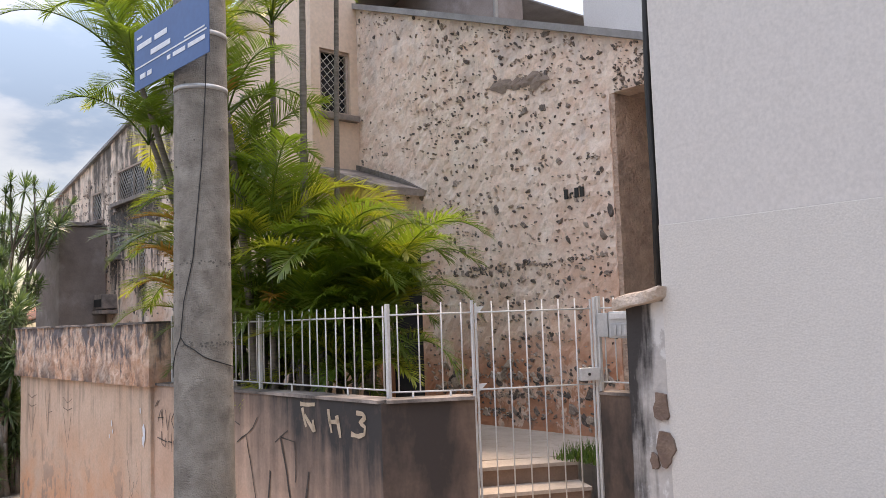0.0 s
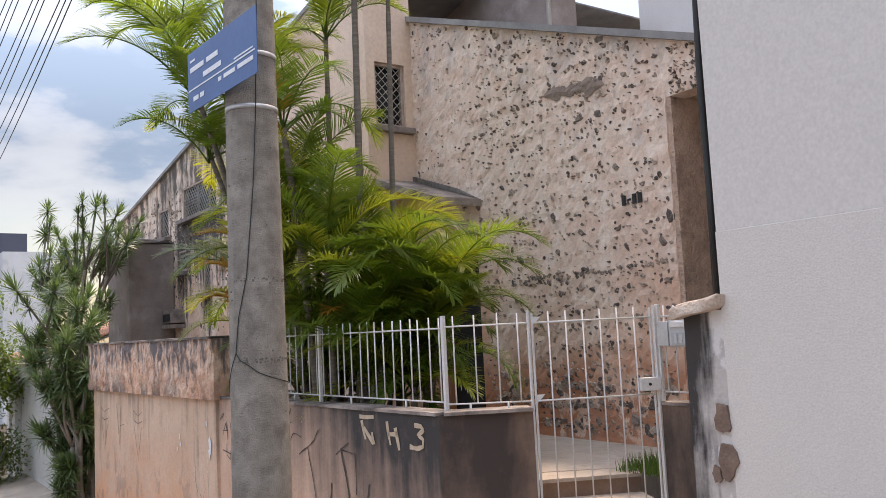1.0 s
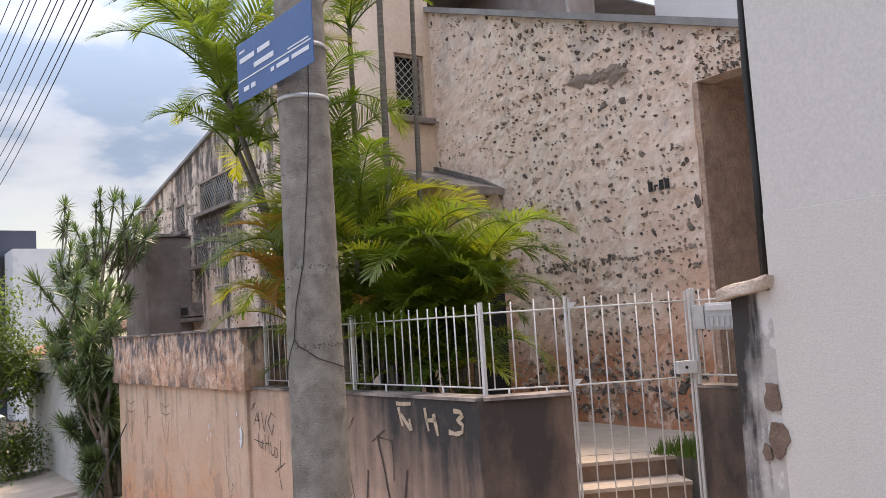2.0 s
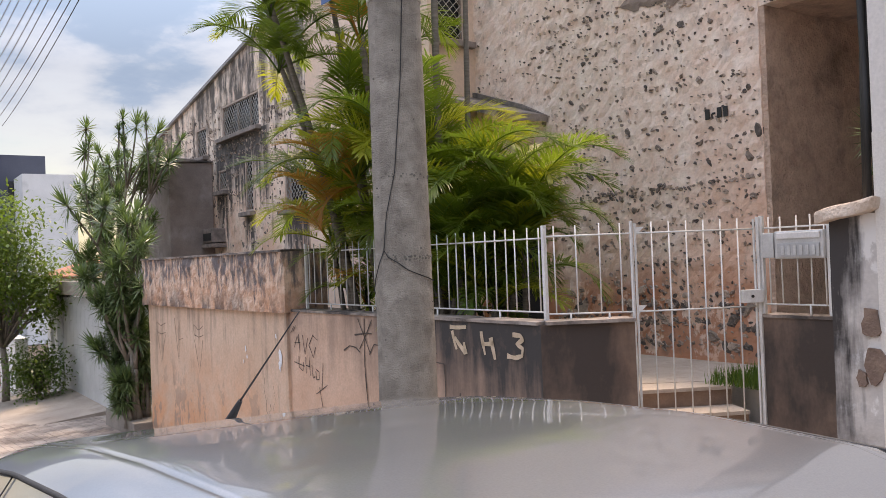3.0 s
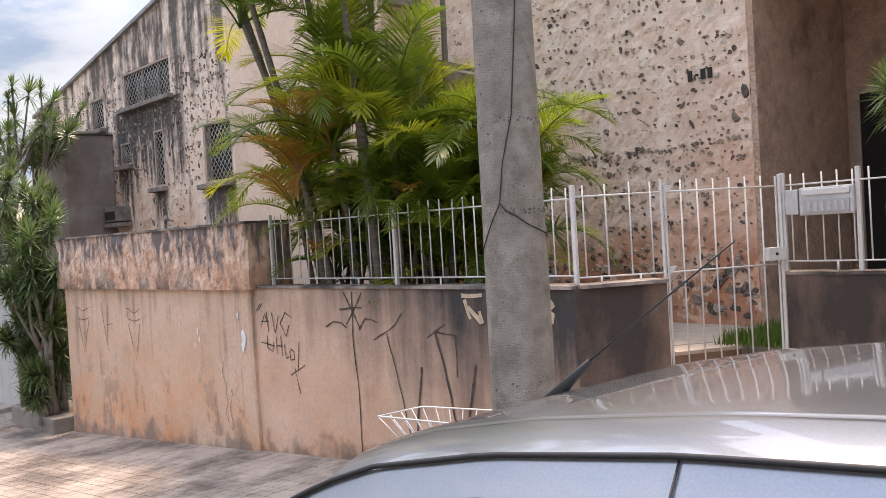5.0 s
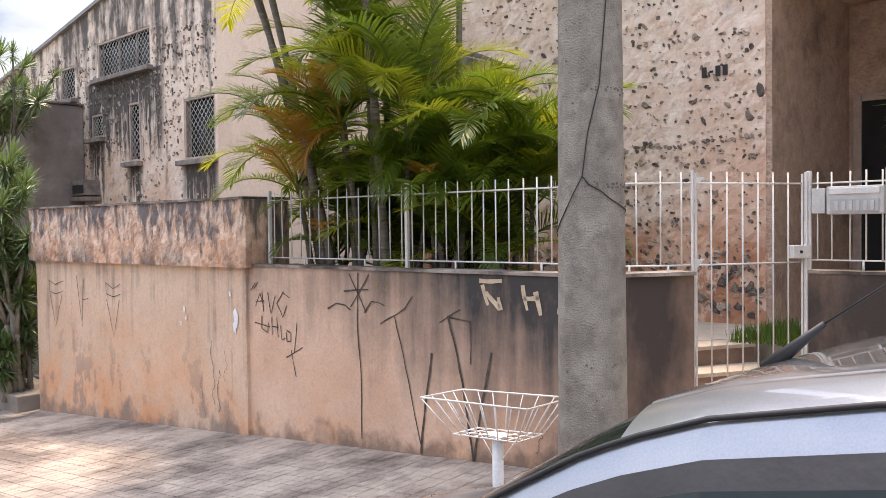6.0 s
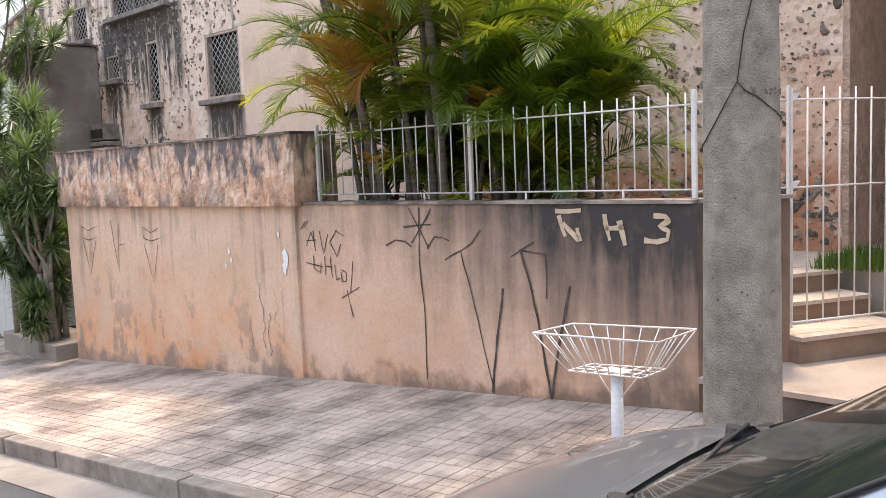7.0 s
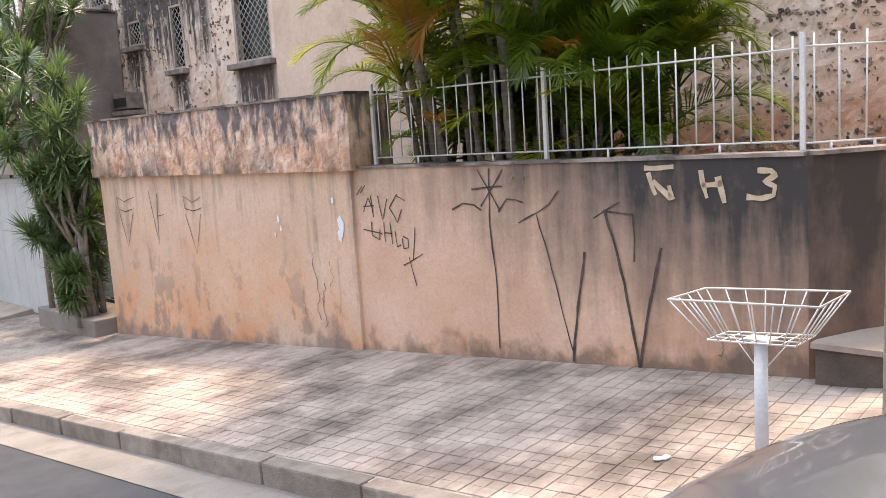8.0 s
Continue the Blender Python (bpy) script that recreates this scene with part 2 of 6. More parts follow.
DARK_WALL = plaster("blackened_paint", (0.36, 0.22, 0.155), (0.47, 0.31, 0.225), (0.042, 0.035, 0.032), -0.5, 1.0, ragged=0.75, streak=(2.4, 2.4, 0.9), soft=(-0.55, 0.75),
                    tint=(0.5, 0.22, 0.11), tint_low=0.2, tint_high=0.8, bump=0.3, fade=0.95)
PLANTER_PAINT = plaster("planter_render", (0.52, 0.29, 0.19), (0.84, 0.67, 0.54), (0.095, 0.095, 0.108), 1.45, 2.18, ragged=2.2,
                        tint=(0.70, 0.34, 0.19), tint_low=1.4, tint_high=2.2, streak=(11.0, 11.0, 2.6), bump=1.0, fade=0.88, scale=9.0, soft=(-0.1, 0.8), speckle=0.6,
                        blots=(1.60, 1.92, (0.11, 0.085, 0.075)))
HOUSE_NUMBER = plaster("rough_render_front", (0.76, 0.52, 0.40), (0.92, 0.77, 0.66), (0.36, 0.325, 0.31), 2.8, 6.4, ragged=1.1,
                       along_y=(9.5, 5.6, -0.35, 0.10), tint=(0.68, 0.29, 0.15), tint_low=1.2, tint_high=3.6, bump=1.0, streak=(3, 3, 1.6), fade=0.7, scale=4.2, soft=(-0.1, 0.9), speckle=0.40,
                       peel=(0.52, 0.20, 0.10), peel_z=(1.55, 1.95), scab_at=0.44)
HOUSE_STREET = plaster("rough_render_street", (0.74, 0.55, 0.43), (0.88, 0.73, 0.61), (0.055, 0.05, 0.047), 2.3, 6.2, ragged=1.75,
                       tint=(0.66, 0.33, 0.19), tint_low=2.0, tint_high=4.4, bump=1.0, streak=(3.6, 3.6, 0.55), fade=0.9, scale=4.0, speckle=0.6,
                       runs=((13.92, 14.88, 1.7, 3.0), (16.42, 16.84, 2.0, 3.1), (17.88, 18.38, 2.2, 3.62), (15.6, 18.5, 3.0, 4.74), (19.08, 19.78, 3.4, 4.5)))
SMOOTH_PINK = surface("smooth_pink_paint", (0.72, 0.52, 0.39), (0.80, 0.61, 0.48), scale=0.9, fine=24, bump=0.12,
                      stain=(0.50, 0.34, 0.25), stain_scale=0.8, stain_at=(0.55, 0.8), world_space=True)
# porch render, browner and darker than the front: the recess's shade is in its colour
SHADED_PORCH_WALL = surface("shaded_brown_render", (0.50, 0.33, 0.25), (0.68, 0.49, 0.38), scale=9, fine=30, bump=1.0, bump_dist=0.03,
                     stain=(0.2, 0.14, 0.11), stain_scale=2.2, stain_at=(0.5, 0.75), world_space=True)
RUST_MORTAR = surface("bare_mortar", (0.16, 0.10, 0.075), (0.26, 0.175, 0.13), scale=9, fine=50, bump=0.8, bump_dist=0.01, world_space=True)
MOSS = surface("mossy_hollow", (0.085, 0.075, 0.067), (0.25, 0.215, 0.19), scale=14, fine=70, bump=0.6, world_space=True)


def blotch_material(name, dark, pale):
    """Hollows in rough render, each more or less filled with moss; their shade is in the dark colour too."""
    m = surface(name, dark, dark, scale=22, fine=90, bump=0.7, world_space=True)
    N, L = m.node_tree.nodes, m.node_tree.links
    bsdf = N["Principled BSDF"]
    geo = N.new("ShaderNodeNewGeometry")
    n = N.new("ShaderNodeTexNoise")
    n.inputs["Scale"].default_value = 30
    n.inputs["Detail"].default_value = 5
    L.new(geo.outputs["Position"], n.inputs["Vector"])
    add = N.new("ShaderNodeMath")
    add.operation = "ADD"
    L.new(geo.outputs["Random Per Island"], add.inputs[0])
    L.new(n.outputs["Fac"], add.inputs[1])
    r = N.new("ShaderNodeMapRange")
    r.inputs["From Min"].default_value, r.inputs["From Max"].default_value = 0.65, 1.45
    L.new(add.outputs["Value"], r.inputs["Value"])
    mx = N.new("ShaderNodeMix")
    mx.data_type = "RGBA"
    L.new(r.outputs["Result"], mx.inputs["Factor"])
    mx.inputs["A"].default_value, mx.inputs["B"].default_value = (*dark, 1), (*pale, 1)
    L.new(mx.outputs["Result"], bsdf.inputs["Base Color"])
    return m


BLOTCH = blotch_material("moss_shade_blotch", (0.115, 0.092, 0.08), (0.52, 0.40, 0.32))
BEIGE = surface("beige_textured_paint", (0.66, 0.61, 0.55), (0.70, 0.65, 0.59), scale=0.7, fine=95, bump=0.55, bump_dist=0.004,
                stain=(0.56, 0.50, 0.44), stain_scale=0.6, stain_at=(0.56, 0.85), world_space=True)
BEIGE_TOP = surface("beige_smooth_paint", (0.66, 0.61, 0.56), (0.69, 0.64, 0.59), scale=0.6, fine=55, bump=0.12, bump_dist=0.003,
                    stain=(0.60, 0.55, 0.50), stain_scale=0.5, stain_at=(0.55, 0.9), world_space=True)
PIER_PAINT = plaster("flaking_pier_paint", (0.36, 0.33, 0.31), (0.60, 0.55, 0.50), (0.05, 0.043, 0.04), 0.35, 2.0, ragged=1.5,
                     along_y=(2.90, 2.84, 0.25, -1.1),
                     peel=(0.72, 0.69, 0.65), peel_z=(3.0, 3.4), bump=0.5)
CAP_STONE = surface("broken_cap_mortar", (0.5, 0.36, 0.27), (0.66, 0.54, 0.44), scale=9, fine=50, bump=0.8, bump_dist=0.02, world_space=True)
CONCRETE = surface("pole_concrete", (0.25, 0.215, 0.175), (0.42, 0.37, 0.31), scale=7, fine=130, bump=1.0, bump_dist=0.014,
                   stain=(0.21, 0.18, 0.148), stain_scale=9.0, stain_at=(0.47, 0.68))
KERB_MAT = surface("kerb_concrete", (0.18, 0.145, 0.118), (0.31, 0.265, 0.225), scale=5, fine=70, bump=0.7, bump_dist=0.01, spread=0.12,
                   stain=(0.11, 0.095, 0.08), stain_scale=3, stain_at=(0.5, 0.75), world_space=True)
GUTTER_MAT = surface("gutter_concrete", (0.19, 0.165, 0.14), (0.32, 0.28, 0.24), scale=4, fine=60, bump=0.5,
                     stain=(0.14, 0.125, 0.11), stain_scale=2, stain_at=(0.5, 0.72), world_space=True)
ASPHALT = surface("asphalt", (0.045, 0.047, 0.05), (0.075, 0.077, 0.08), rough=0.9, scale=2.5, fine=160, bump=0.8, bump_dist=0.006, world_space=True)
EARTH = surface("garden_soil", (0.05, 0.035, 0.025), (0.10, 0.075, 0.05), scale=6, fine=60, bump=0.8, world_space=True)
PAVER = surface("pavement_tile", (0.34, 0.27, 0.22), (0.49, 0.40, 0.33), rough=0.8, scale=3.5, fine=80, bump=0.5, bump_dist=0.004, spread=0.13,
                stain=(0.15, 0.115, 0.095), stain_scale=1.3, stain_at=(0.43, 0.62), world_space=True)
GROUT = surface("pavement_joint", (0.20, 0.165, 0.14), (0.48, 0.41, 0.345), scale=8, fine=70, bump=0.4, world_space=True)
LANDING = surface("landing_concrete", (0.31, 0.25, 0.20), (0.47, 0.39, 0.32), scale=3, fine=60, bump=0.4,
                  stain=(0.2, 0.15, 0.12), stain_scale=1.5, stain_at=(0.5, 0.75), world_space=True)
COPING = surface("coping_mortar", (0.19, 0.155, 0.135), (0.42, 0.345, 0.295), scale=5, fine=60, bump=0.5,
                 stain=(0.07, 0.06, 0.055), stain_scale=2.0, stain_at=(0.42, 0.6), world_space=True)
IRON = surface("white_painted_iron", (0.60, 0.59, 0.565), (0.71, 0.70, 0.68), rough=0.45, scale=5, fine=60, bump=0.1,
               stain=(0.42, 0.34, 0.28), stain_scale=9, stain_at=(0.66, 0.8))
STEEL_GREY = surface("galvanised_box", (0.45, 0.46, 0.46), (0.58, 0.59, 0.59), rough=0.4, metal=0.4, scale=5, fine=60, bump=0.1)
FRAME_MAT = surface("window_frame_paint", (0.36, 0.27, 0.22), (0.52, 0.41, 0.34), rough=0.7, scale=6, fine=60, bump=0.3)
SILL_MAT = surface("sill_render", (0.13, 0.11, 0.10), (0.36, 0.29, 0.25), scale=5, fine=60, bump=0.5, world_space=True)
GRILLE = surface("grille_paint", (0.42, 0.40, 0.37), (0.55, 0.52, 0.48), rough=0.6, scale=9, fine=60, bump=0.1)
GLASS_DARK = surface("window_glass", (0.02, 0.022, 0.024), (0.04, 0.042, 0.045), rough=0.12, scale=2, fine=20, bump=0.02)
# near-black colour that stands for the darkness of unlit rooms
DARK_ROOM = surface("unlit_room_black", (0.012, 0.011, 0.011), (0.02, 0.019, 0.018), scale=2, fine=20, bump=0)
ROOF_GREY = surface("roof_edge_sheet", (0.20, 0.19, 0.19), (0.32, 0.31, 0.30), rough=0.6, scale=4, fine=40, bump=0.2, world_space=True)
TANK_WALL = surface("weathered_tank_wall", (0.20, 0.155, 0.135), (0.32, 0.26, 0.23), scale=2, fine=40, bump=0.4,
                    stain=(0.42, 0.36, 0.33), stain_scale=1.4, stain_at=(0.55, 0.75), world_space=True)
WHITE_WALL = surface("white_wall_paint", (0.68, 0.68, 0.66), (0.78, 0.78, 0.76), scale=1.0, fine=40, bump=0.1,
                     stain=(0.5, 0.49, 0.47), stain_scale=0.8, stain_at=(0.55, 0.85), world_space=True)
NAVY_WALL = surface("dark_blue_wall", (0.055, 0.065, 0.09), (0.075, 0.085, 0.115), scale=1, fine=20, bump=0.1)
CLAY = surface("clay_roof_tile", (0.38, 0.15, 0.09), (0.52, 0.24, 0.15), scale=6, fine=60, bump=0.4, spread=0.2, world_space=True)
RED_GATE = surface("red_gate_paint", (0.30, 0.08, 0.06), (0.38, 0.11, 0.08), rough=0.6, scale=3, fine=40, bump=0.2)
GATE_WHITE = surface("garage_gate_paint", (0.44, 0.455, 0.44), (0.54, 0.555, 0.54), rough=0.5, scale=2, fine=40, bump=0.1,
                     stain=(0.42, 0.40, 0.36), stain_scale=1.5, stain_at=(0.6, 0.85))
BLACK_INK = surface("spray_paint_black", (0.032, 0.027, 0.024), (0.11, 0.082, 0.066), rough=0.8, scale=20, fine=90, bump=0.1)
CREAM_INK = surface("spray_paint_cream", (0.44, 0.33, 0.22), (0.66, 0.52, 0.38), rough=0.8, scale=12, fine=90, bump=0.1)
SIGN_BLUE = surface("sign_enamel_blue", (0.02, 0.095, 0.26), (0.03, 0.12, 0.30), rough=0.35, scale=2, fine=30, bump=0.02)
SIGN_WHITE = surface("sign_lettering_white", (0.74, 0.76, 0.78), (0.80, 0.82, 0.84), rough=0.4, scale=4, fine=40, bump=0)
STRAP = surface("steel_strap", (0.45, 0.44, 0.42), (0.6, 0.59, 0.57), rough=0.4, metal=0.6, scale=6, fine=50, bump=0.1)
CABLE = surface("black_cable", (0.015, 0.015, 0.015), (0.03, 0.028, 0.026), rough=0.6, scale=6, fine=40, bump=0)
BARK = surface("palm_bark", (0.12, 0.10, 0.08), (0.26, 0.22, 0.18), scale=4, fine=40, bump=0.7, stretch=(1, 1, 9))
STEM = surface("yucca_stem", (0.16, 0.13, 0.10), (0.28, 0.24, 0.20), scale=9, fine=50, bump=0.6)
PAPER = surface("crumpled_paper", (0.74, 0.73, 0.71), (0.82, 0.81, 0.80), scale=8, fine=40, bump=0.2)


def leaf_material(name, dark, light, glow, through=0.35, rough=0.42):
    """A leaf: a glossy face with some light coming through, its green varied leaf by leaf."""
    m = bpy.data.materials.new(name)
    m.use_nodes = True
    N, L = m.node_tree.nodes, m.node_tree.links
    bsdf = N["Principled BSDF"]
    bsdf.inputs["Roughness"].default_value = rough
    info = N.new("ShaderNodeObjectInfo")
    geo = N.new("ShaderNodeNewGeometry")
    add = N.new("ShaderNodeMath")
    add.operation = "ADD"
    half = N.new("ShaderNodeMath")
    half.operation = "MULTIPLY"
    half.inputs[1].default_value = 0.5
    L.new(info.outputs["Random"], add.inputs[0])
    L.new(geo.outputs["Random Per Island"], add.inputs[1])
    L.new(add.outputs["Value"], half.inputs[0])
    ramp = N.new("ShaderNodeValToRGB")
    ramp.color_ramp.elements[0].position, ramp.color_ramp.elements[1].position = 0.15, 0.85
    ramp.color_ramp.elements[0].color, ramp.color_ramp.elements[1].color = (*dark, 1), (*light, 1)
    L.new(half.outputs["Value"], ramp.inputs["Fac"])
    L.new(ramp.outputs["Color"], bsdf.inputs["Base Color"])
    tr = N.new("ShaderNodeBsdfTranslucent")
    tr.inputs["Color"].default_value = (*glow, 1)
    mix = N.new("ShaderNodeMixShader")
    mix.inputs["Fac"].default_value = through
    L.new(bsdf.outputs["BSDF"], mix.inputs[1])
    L.new(tr.outputs["BSDF"], mix.inputs[2])
    L.new(mix.outputs["Shader"], N["Material Output"].inputs["Surface"])
    return m


PALM_LEAF = leaf_material("palm_leaflet", (0.017, 0.044, 0.008), (0.098, 0.165, 0.027), (0.37, 0.51, 0.045), 0.38, 0.34)
# brighter yellow copy of the leaflet: the backlit look is put into its colour
PALM_YELLOW = leaf_material("palm_leaflet_yellow_lit", (0.10, 0.15, 0.018), (0.28, 0.30, 0.035), (0.64, 0.64, 0.05), 0.45, 0.36)
PALM_DRY = leaf_material("palm_leaflet_dry", (0.34, 0.14, 0.03), (0.56, 0.31, 0.07), (0.75, 0.40, 0.06), 0.38, 0.6)
YUCCA_LEAF = leaf_material("yucca_leaf", (0.045, 0.078, 0.034), (0.17, 0.235, 0.105), (0.22, 0.34, 0.08), 0.25, 0.30)
TREE_LEAF = leaf_material("broad_leaf", (0.03, 0.06, 0.015), (0.12, 0.19, 0.04), (0.28, 0.42, 0.05), 0.3)
GRASS_LEAF = leaf_material("grass_blade", (0.05, 0.11, 0.02), (0.13, 0.22, 0.05), (0.25, 0.4, 0.05), 0.3)


# ---------------------------------------------------------------- ground, road, pavement
def sheet(name, height, xs, ys, material):
    bm = bmesh.new()
    g = [[bm.verts.new((x(y) if callable(x) else x, y, height(x(y) if callable(x) else x, y))) for y in ys] for x in xs]
    for i in range(len(xs) - 1):
        for j in range(len(ys) - 1):
            bm.faces.new((g[i][j], g[i + 1][j], g[i + 1][j + 1], g[i][j + 1]))
    return part(name, bm, material)


YS = [-60, -30, -8, -4, 0, 2.5, 5, 7, 9, 11, 14, 18, 24, 34, 60, 140, 400]
tagged(sheet("ground", lambda x, y: ground_z(max(min(x, 4), -3), y) - 0.55, [-300, -60, -12, -3, 4, 15, 60, 300], YS, EARTH),
       "bare earth reaching away under the street", "ground", kind="structure")
tagged(sheet("road", road_z, [lambda y: along(KERB, y) - 9.5, lambda y: along(KERB, y) - 8, lambda y: along(KERB, y) - 4,
                              lambda y: along(KERB, y) - 2, lambda y: along(KERB, y) - 0.36], YS, ASPHALT),
       "dark grey worn asphalt road beside a concrete gutter", "road", kind="structure")
gutter = sheet("gutter", lambda x, y: road_z(x, y) + 0.006, [lambda y: along(KERB, y) - 0.38, lambda y: along(KERB, y) - 0.18, lambda y: along(KERB, y) + 0.02], YS, GUTTER_MAT)
tagged(gutter, "pale dirty concrete gutter strip between road and kerb", "gutter", kind="structure")
pavement = sheet("pavement", lambda x, y: ground_z(x, y) - 0.007, [lambda y: along(KERB, y) + 0.06, lambda y: along(KERB, y) + 1.2, lambda y: along(WALL, y) + 0.35], YS, GROUT)
tagged(pavement, "pinkish beige stained tile pavement sloping down along a wall", "pavement", kind="structure")

kerb = thing("kerb", "grey brown concrete kerb of separate weathered stones", "kerb", kind="structure")
kerb_y = -9.0
kr = random.Random(5)
while kerb_y < 40:
    ln = kr.uniform(0.85, 1.0)
    bm = bmesh.new()
    x0 = -0.01 + kr.uniform(-0.008, 0.008)
    box(bm, x0, 0.006, -0.30, 0.13, ln - 0.006, 0.004 + kr.uniform(-0.006, 0.006), bevel=0.016)
    for v in bm.verts:
        v.co += Vector((noise.noise(v.co * 9 + Vector((kerb_y, 0, 0))), 0, noise.noise(v.co * 7 + Vector((0, kerb_y, 3))))) * 0.008
    st = part("kerb_stone", bm, KERB_MAT, kerb)
    xk = along(KERB, kerb_y)
    slope = math.degrees(math.atan2(ground_z(along(KERB, kerb_y + ln), kerb_y + ln) - ground_z(xk, kerb_y), ln))
    st.matrix_basis = pose(xk, kerb_y, ground_z(xk, kerb_y), slope, 0, math.degrees(math.atan(0.058)))
    kerb_y += ln


# ---------------------------------------------------------------- walls with relief
def relief_wall(y0, y1, z0, top, x_of, step, depth, thick, holes=(), grain=4.0, seed=0.0, stretch=1.0):
    """A wall facing the street: its face in the y-z plane, roughened, with openings cut right through."""
    def cuts(a, b, marks):
        n = max(1, round((b - a) / step))
        c = {round(a + (b - a) * i / n, 4) for i in range(n + 1)}
        for mk in marks:
            near = [v for v in c if abs(v - mk) < step * 0.6 and v not in (round(a, 4), round(b, 4))]
            c -= {v for v in near if v not in marks}
            if a < mk < b:
                c.add(mk)
        return sorted(c)
    ys = cuts(y0, y1, [v for h in holes for v in h[:2]])
    zmax = max(top(y) for y in ys)
    zs = cuts(z0, zmax, [v for h in holes for v in h[2:]])
    edge_y = {v for h in holes for v in h[:2]} | {ys[0], ys[-1]}
    bm = bmesh.new()
    front, back = {}, {}

    def vert(i, j):
        y, z = ys[i], zs[j]
        zt = min(z, top(y))
        if (i, j) not in front:
            p = Vector((0, y, zt * stretch)) * grain + Vector((seed, seed, 0))
            d = depth * (noise.noise(p) + 0.6 * noise.noise(p * 2.3) + 0.4 * noise.noise(p * 5.1))
            if any(h[0] - 1e-4 <= y <= h[1] + 1e-4 and h[2] - 1e-4 <= zt <= h[3] + 1e-4 for h in holes):
                d *= 0.2
            front[i, j] = bm.verts.new((x_of(y) - d, y, zt))
            back[i, j] = bm.verts.new((x_of(y) + thick, y, zt))
        return front[i, j], back[i, j]

    used = set()
    for i in range(len(ys) - 1):
        for j in range(len(zs) - 1):
            yc = (ys[i] + ys[i + 1]) / 2
            if zs[j] >= top(yc) - 1e-3:
                continue
            zc = (zs[j] + min(zs[j + 1], top(yc))) / 2
            if any(h[0] < yc < h[1] and h[2] < zc < h[3] for h in holes):
                continue
            used.add((i, j))
    for i, j in used:
        q = [vert(i, j), vert(i, j + 1), vert(i + 1, j + 1), vert(i + 1, j)]
        pos = {tuple(round(c, 5) for c in f.co) for f, _ in q}
        if len(pos) < 3:
            continue
        bm.faces.new([f for f, _ in q][::-1])
        bm.faces.new([b for _, b in q])
        for di, dj, a, b in ((-1, 0, (i, j), (i, j + 1)), (1, 0, (i + 1, j), (i + 1, j + 1)), (0, -1, (i, j), (i + 1, j)), (0, 1, (i, j + 1), (i + 1, j + 1))):
            if (i + di, j + dj) not in used:
                fa, ba = vert(*a)
                fb, bb = vert(*b)
                bm.faces.new((fa, fb, bb, ba))
    bmesh.ops.remove_doubles(bm, verts=bm.verts, dist=1e-4)
    bmesh.ops.recalc_face_normals(bm, faces=bm.faces)
    return bm


def lumps(n, y0, y1, z0, top, x_of, size, seed, lean=0.7, keep=None, holes=()):
    """Dark hollows and stones that show in the rough render: low irregular mounds, leaning one way, the hollows' shade
    left to their colour.
    """
    r = random.Random(seed)
    bm = bmesh.new()
    made = 0
    while made < n:
        y, z = r.uniform(y0, y1), r.uniform(z0, top(y1))
        if r.random() < 0.45:                       # the courses of stone show through as rows
            z = round(z / 0.21) * 0.21 + 0.03 * noise.noise(Vector((y * 2, z, 0))) + r.gauss(0, 0.025)
        if z > top(y) - 0.05 or (keep and r.random() > keep(y, z)):
            continue
        if any(h[0] - 0.08 < y < h[1] + 0.08 and h[2] - 0.12 < z < h[3] + 0.08 for h in holes):
            continue
        made += 1
        s = (size[0] + (size[1] - size[0]) * r.random() ** 1.6) * (1.8 if r.random() < 0.08 else 1)
        a, b, tilt = s * 1.05, s * r.uniform(0.35, 0.85), lean + r.gauss(0, 0.6)
        rim, mid = [], []
        k = 8
        for i in range(k):
            w = 2 * math.pi * i / k
            f = r.uniform(0.65, 1.25)
            u, v = a * f * math.cos(w), b * f * math.sin(w)
            dy, dz = u * math.cos(tilt) - v * math.sin(tilt), u * math.sin(tilt) + v * math.cos(tilt)
            rim.append(bm.verts.new((x_of(y) + 0.012, y + dy, z + dz)))
            mid.append(bm.verts.new((x_of(y) - r.uniform(0.012, 0.020), y + dy * 0.6, z + dz * 0.6)))
        c = bm.verts.new((x_of(y) - r.uniform(0.004, 0.016), y, z))
        for i in range(k):
            bm.faces.new((rim[i], mid[i], mid[(i + 1) % k], rim[(i + 1) % k]))
            bm.faces.new((mid[i], c, mid[(i + 1) % k]))
    bmesh.ops.recalc_face_normals(bm, faces=bm.faces)
    return bm


# garden wall along the street
def coping(name, pts, z, width, parent):
    bm = bmesh.new()
    for (xa, ya), (xb, yb) in zip(pts, pts[1:]):
        d = Vector((xb - xa, yb - ya, 0))
        n = Vector((-d.y, d.x, 0)).normalized() * width / 2
        a, b = Vector((xa, ya, z)), Vector((xb, yb, z))
        steps = max(2, int(d.length / 0.12))
        rings = []
        for i in range(steps + 1):
            p = a + (b - a) * i / steps
            w = 0.008 * noise.noise(p * 6)
            rings.append([bm.verts.new(p + n * (1 + w * 8) + Vector((0, 0, -0.002))), bm.verts.new(p + n * 1.0 + Vector((0, 0, 0.022 + w))),
                          bm.verts.new(p - n * 1.0 + Vector((0, 0, 0.022 + w))), bm.verts.new(p - n * (1 + w * 8) + Vector((0, 0, -0.002)))])
        for q, s in zip(rings, rings[1:]):
            for k in range(4):
                bm.faces.new((q[k], q[(k + 1) % 4], s[(k + 1) % 4], s[k]))
        bm.faces.new(rings[0])
        bm.faces.new(rings[-1][::-1])
    bmesh.ops.recalc_face_normals(bm, faces=bm.faces)
    return part(name, bm, COPING, parent)


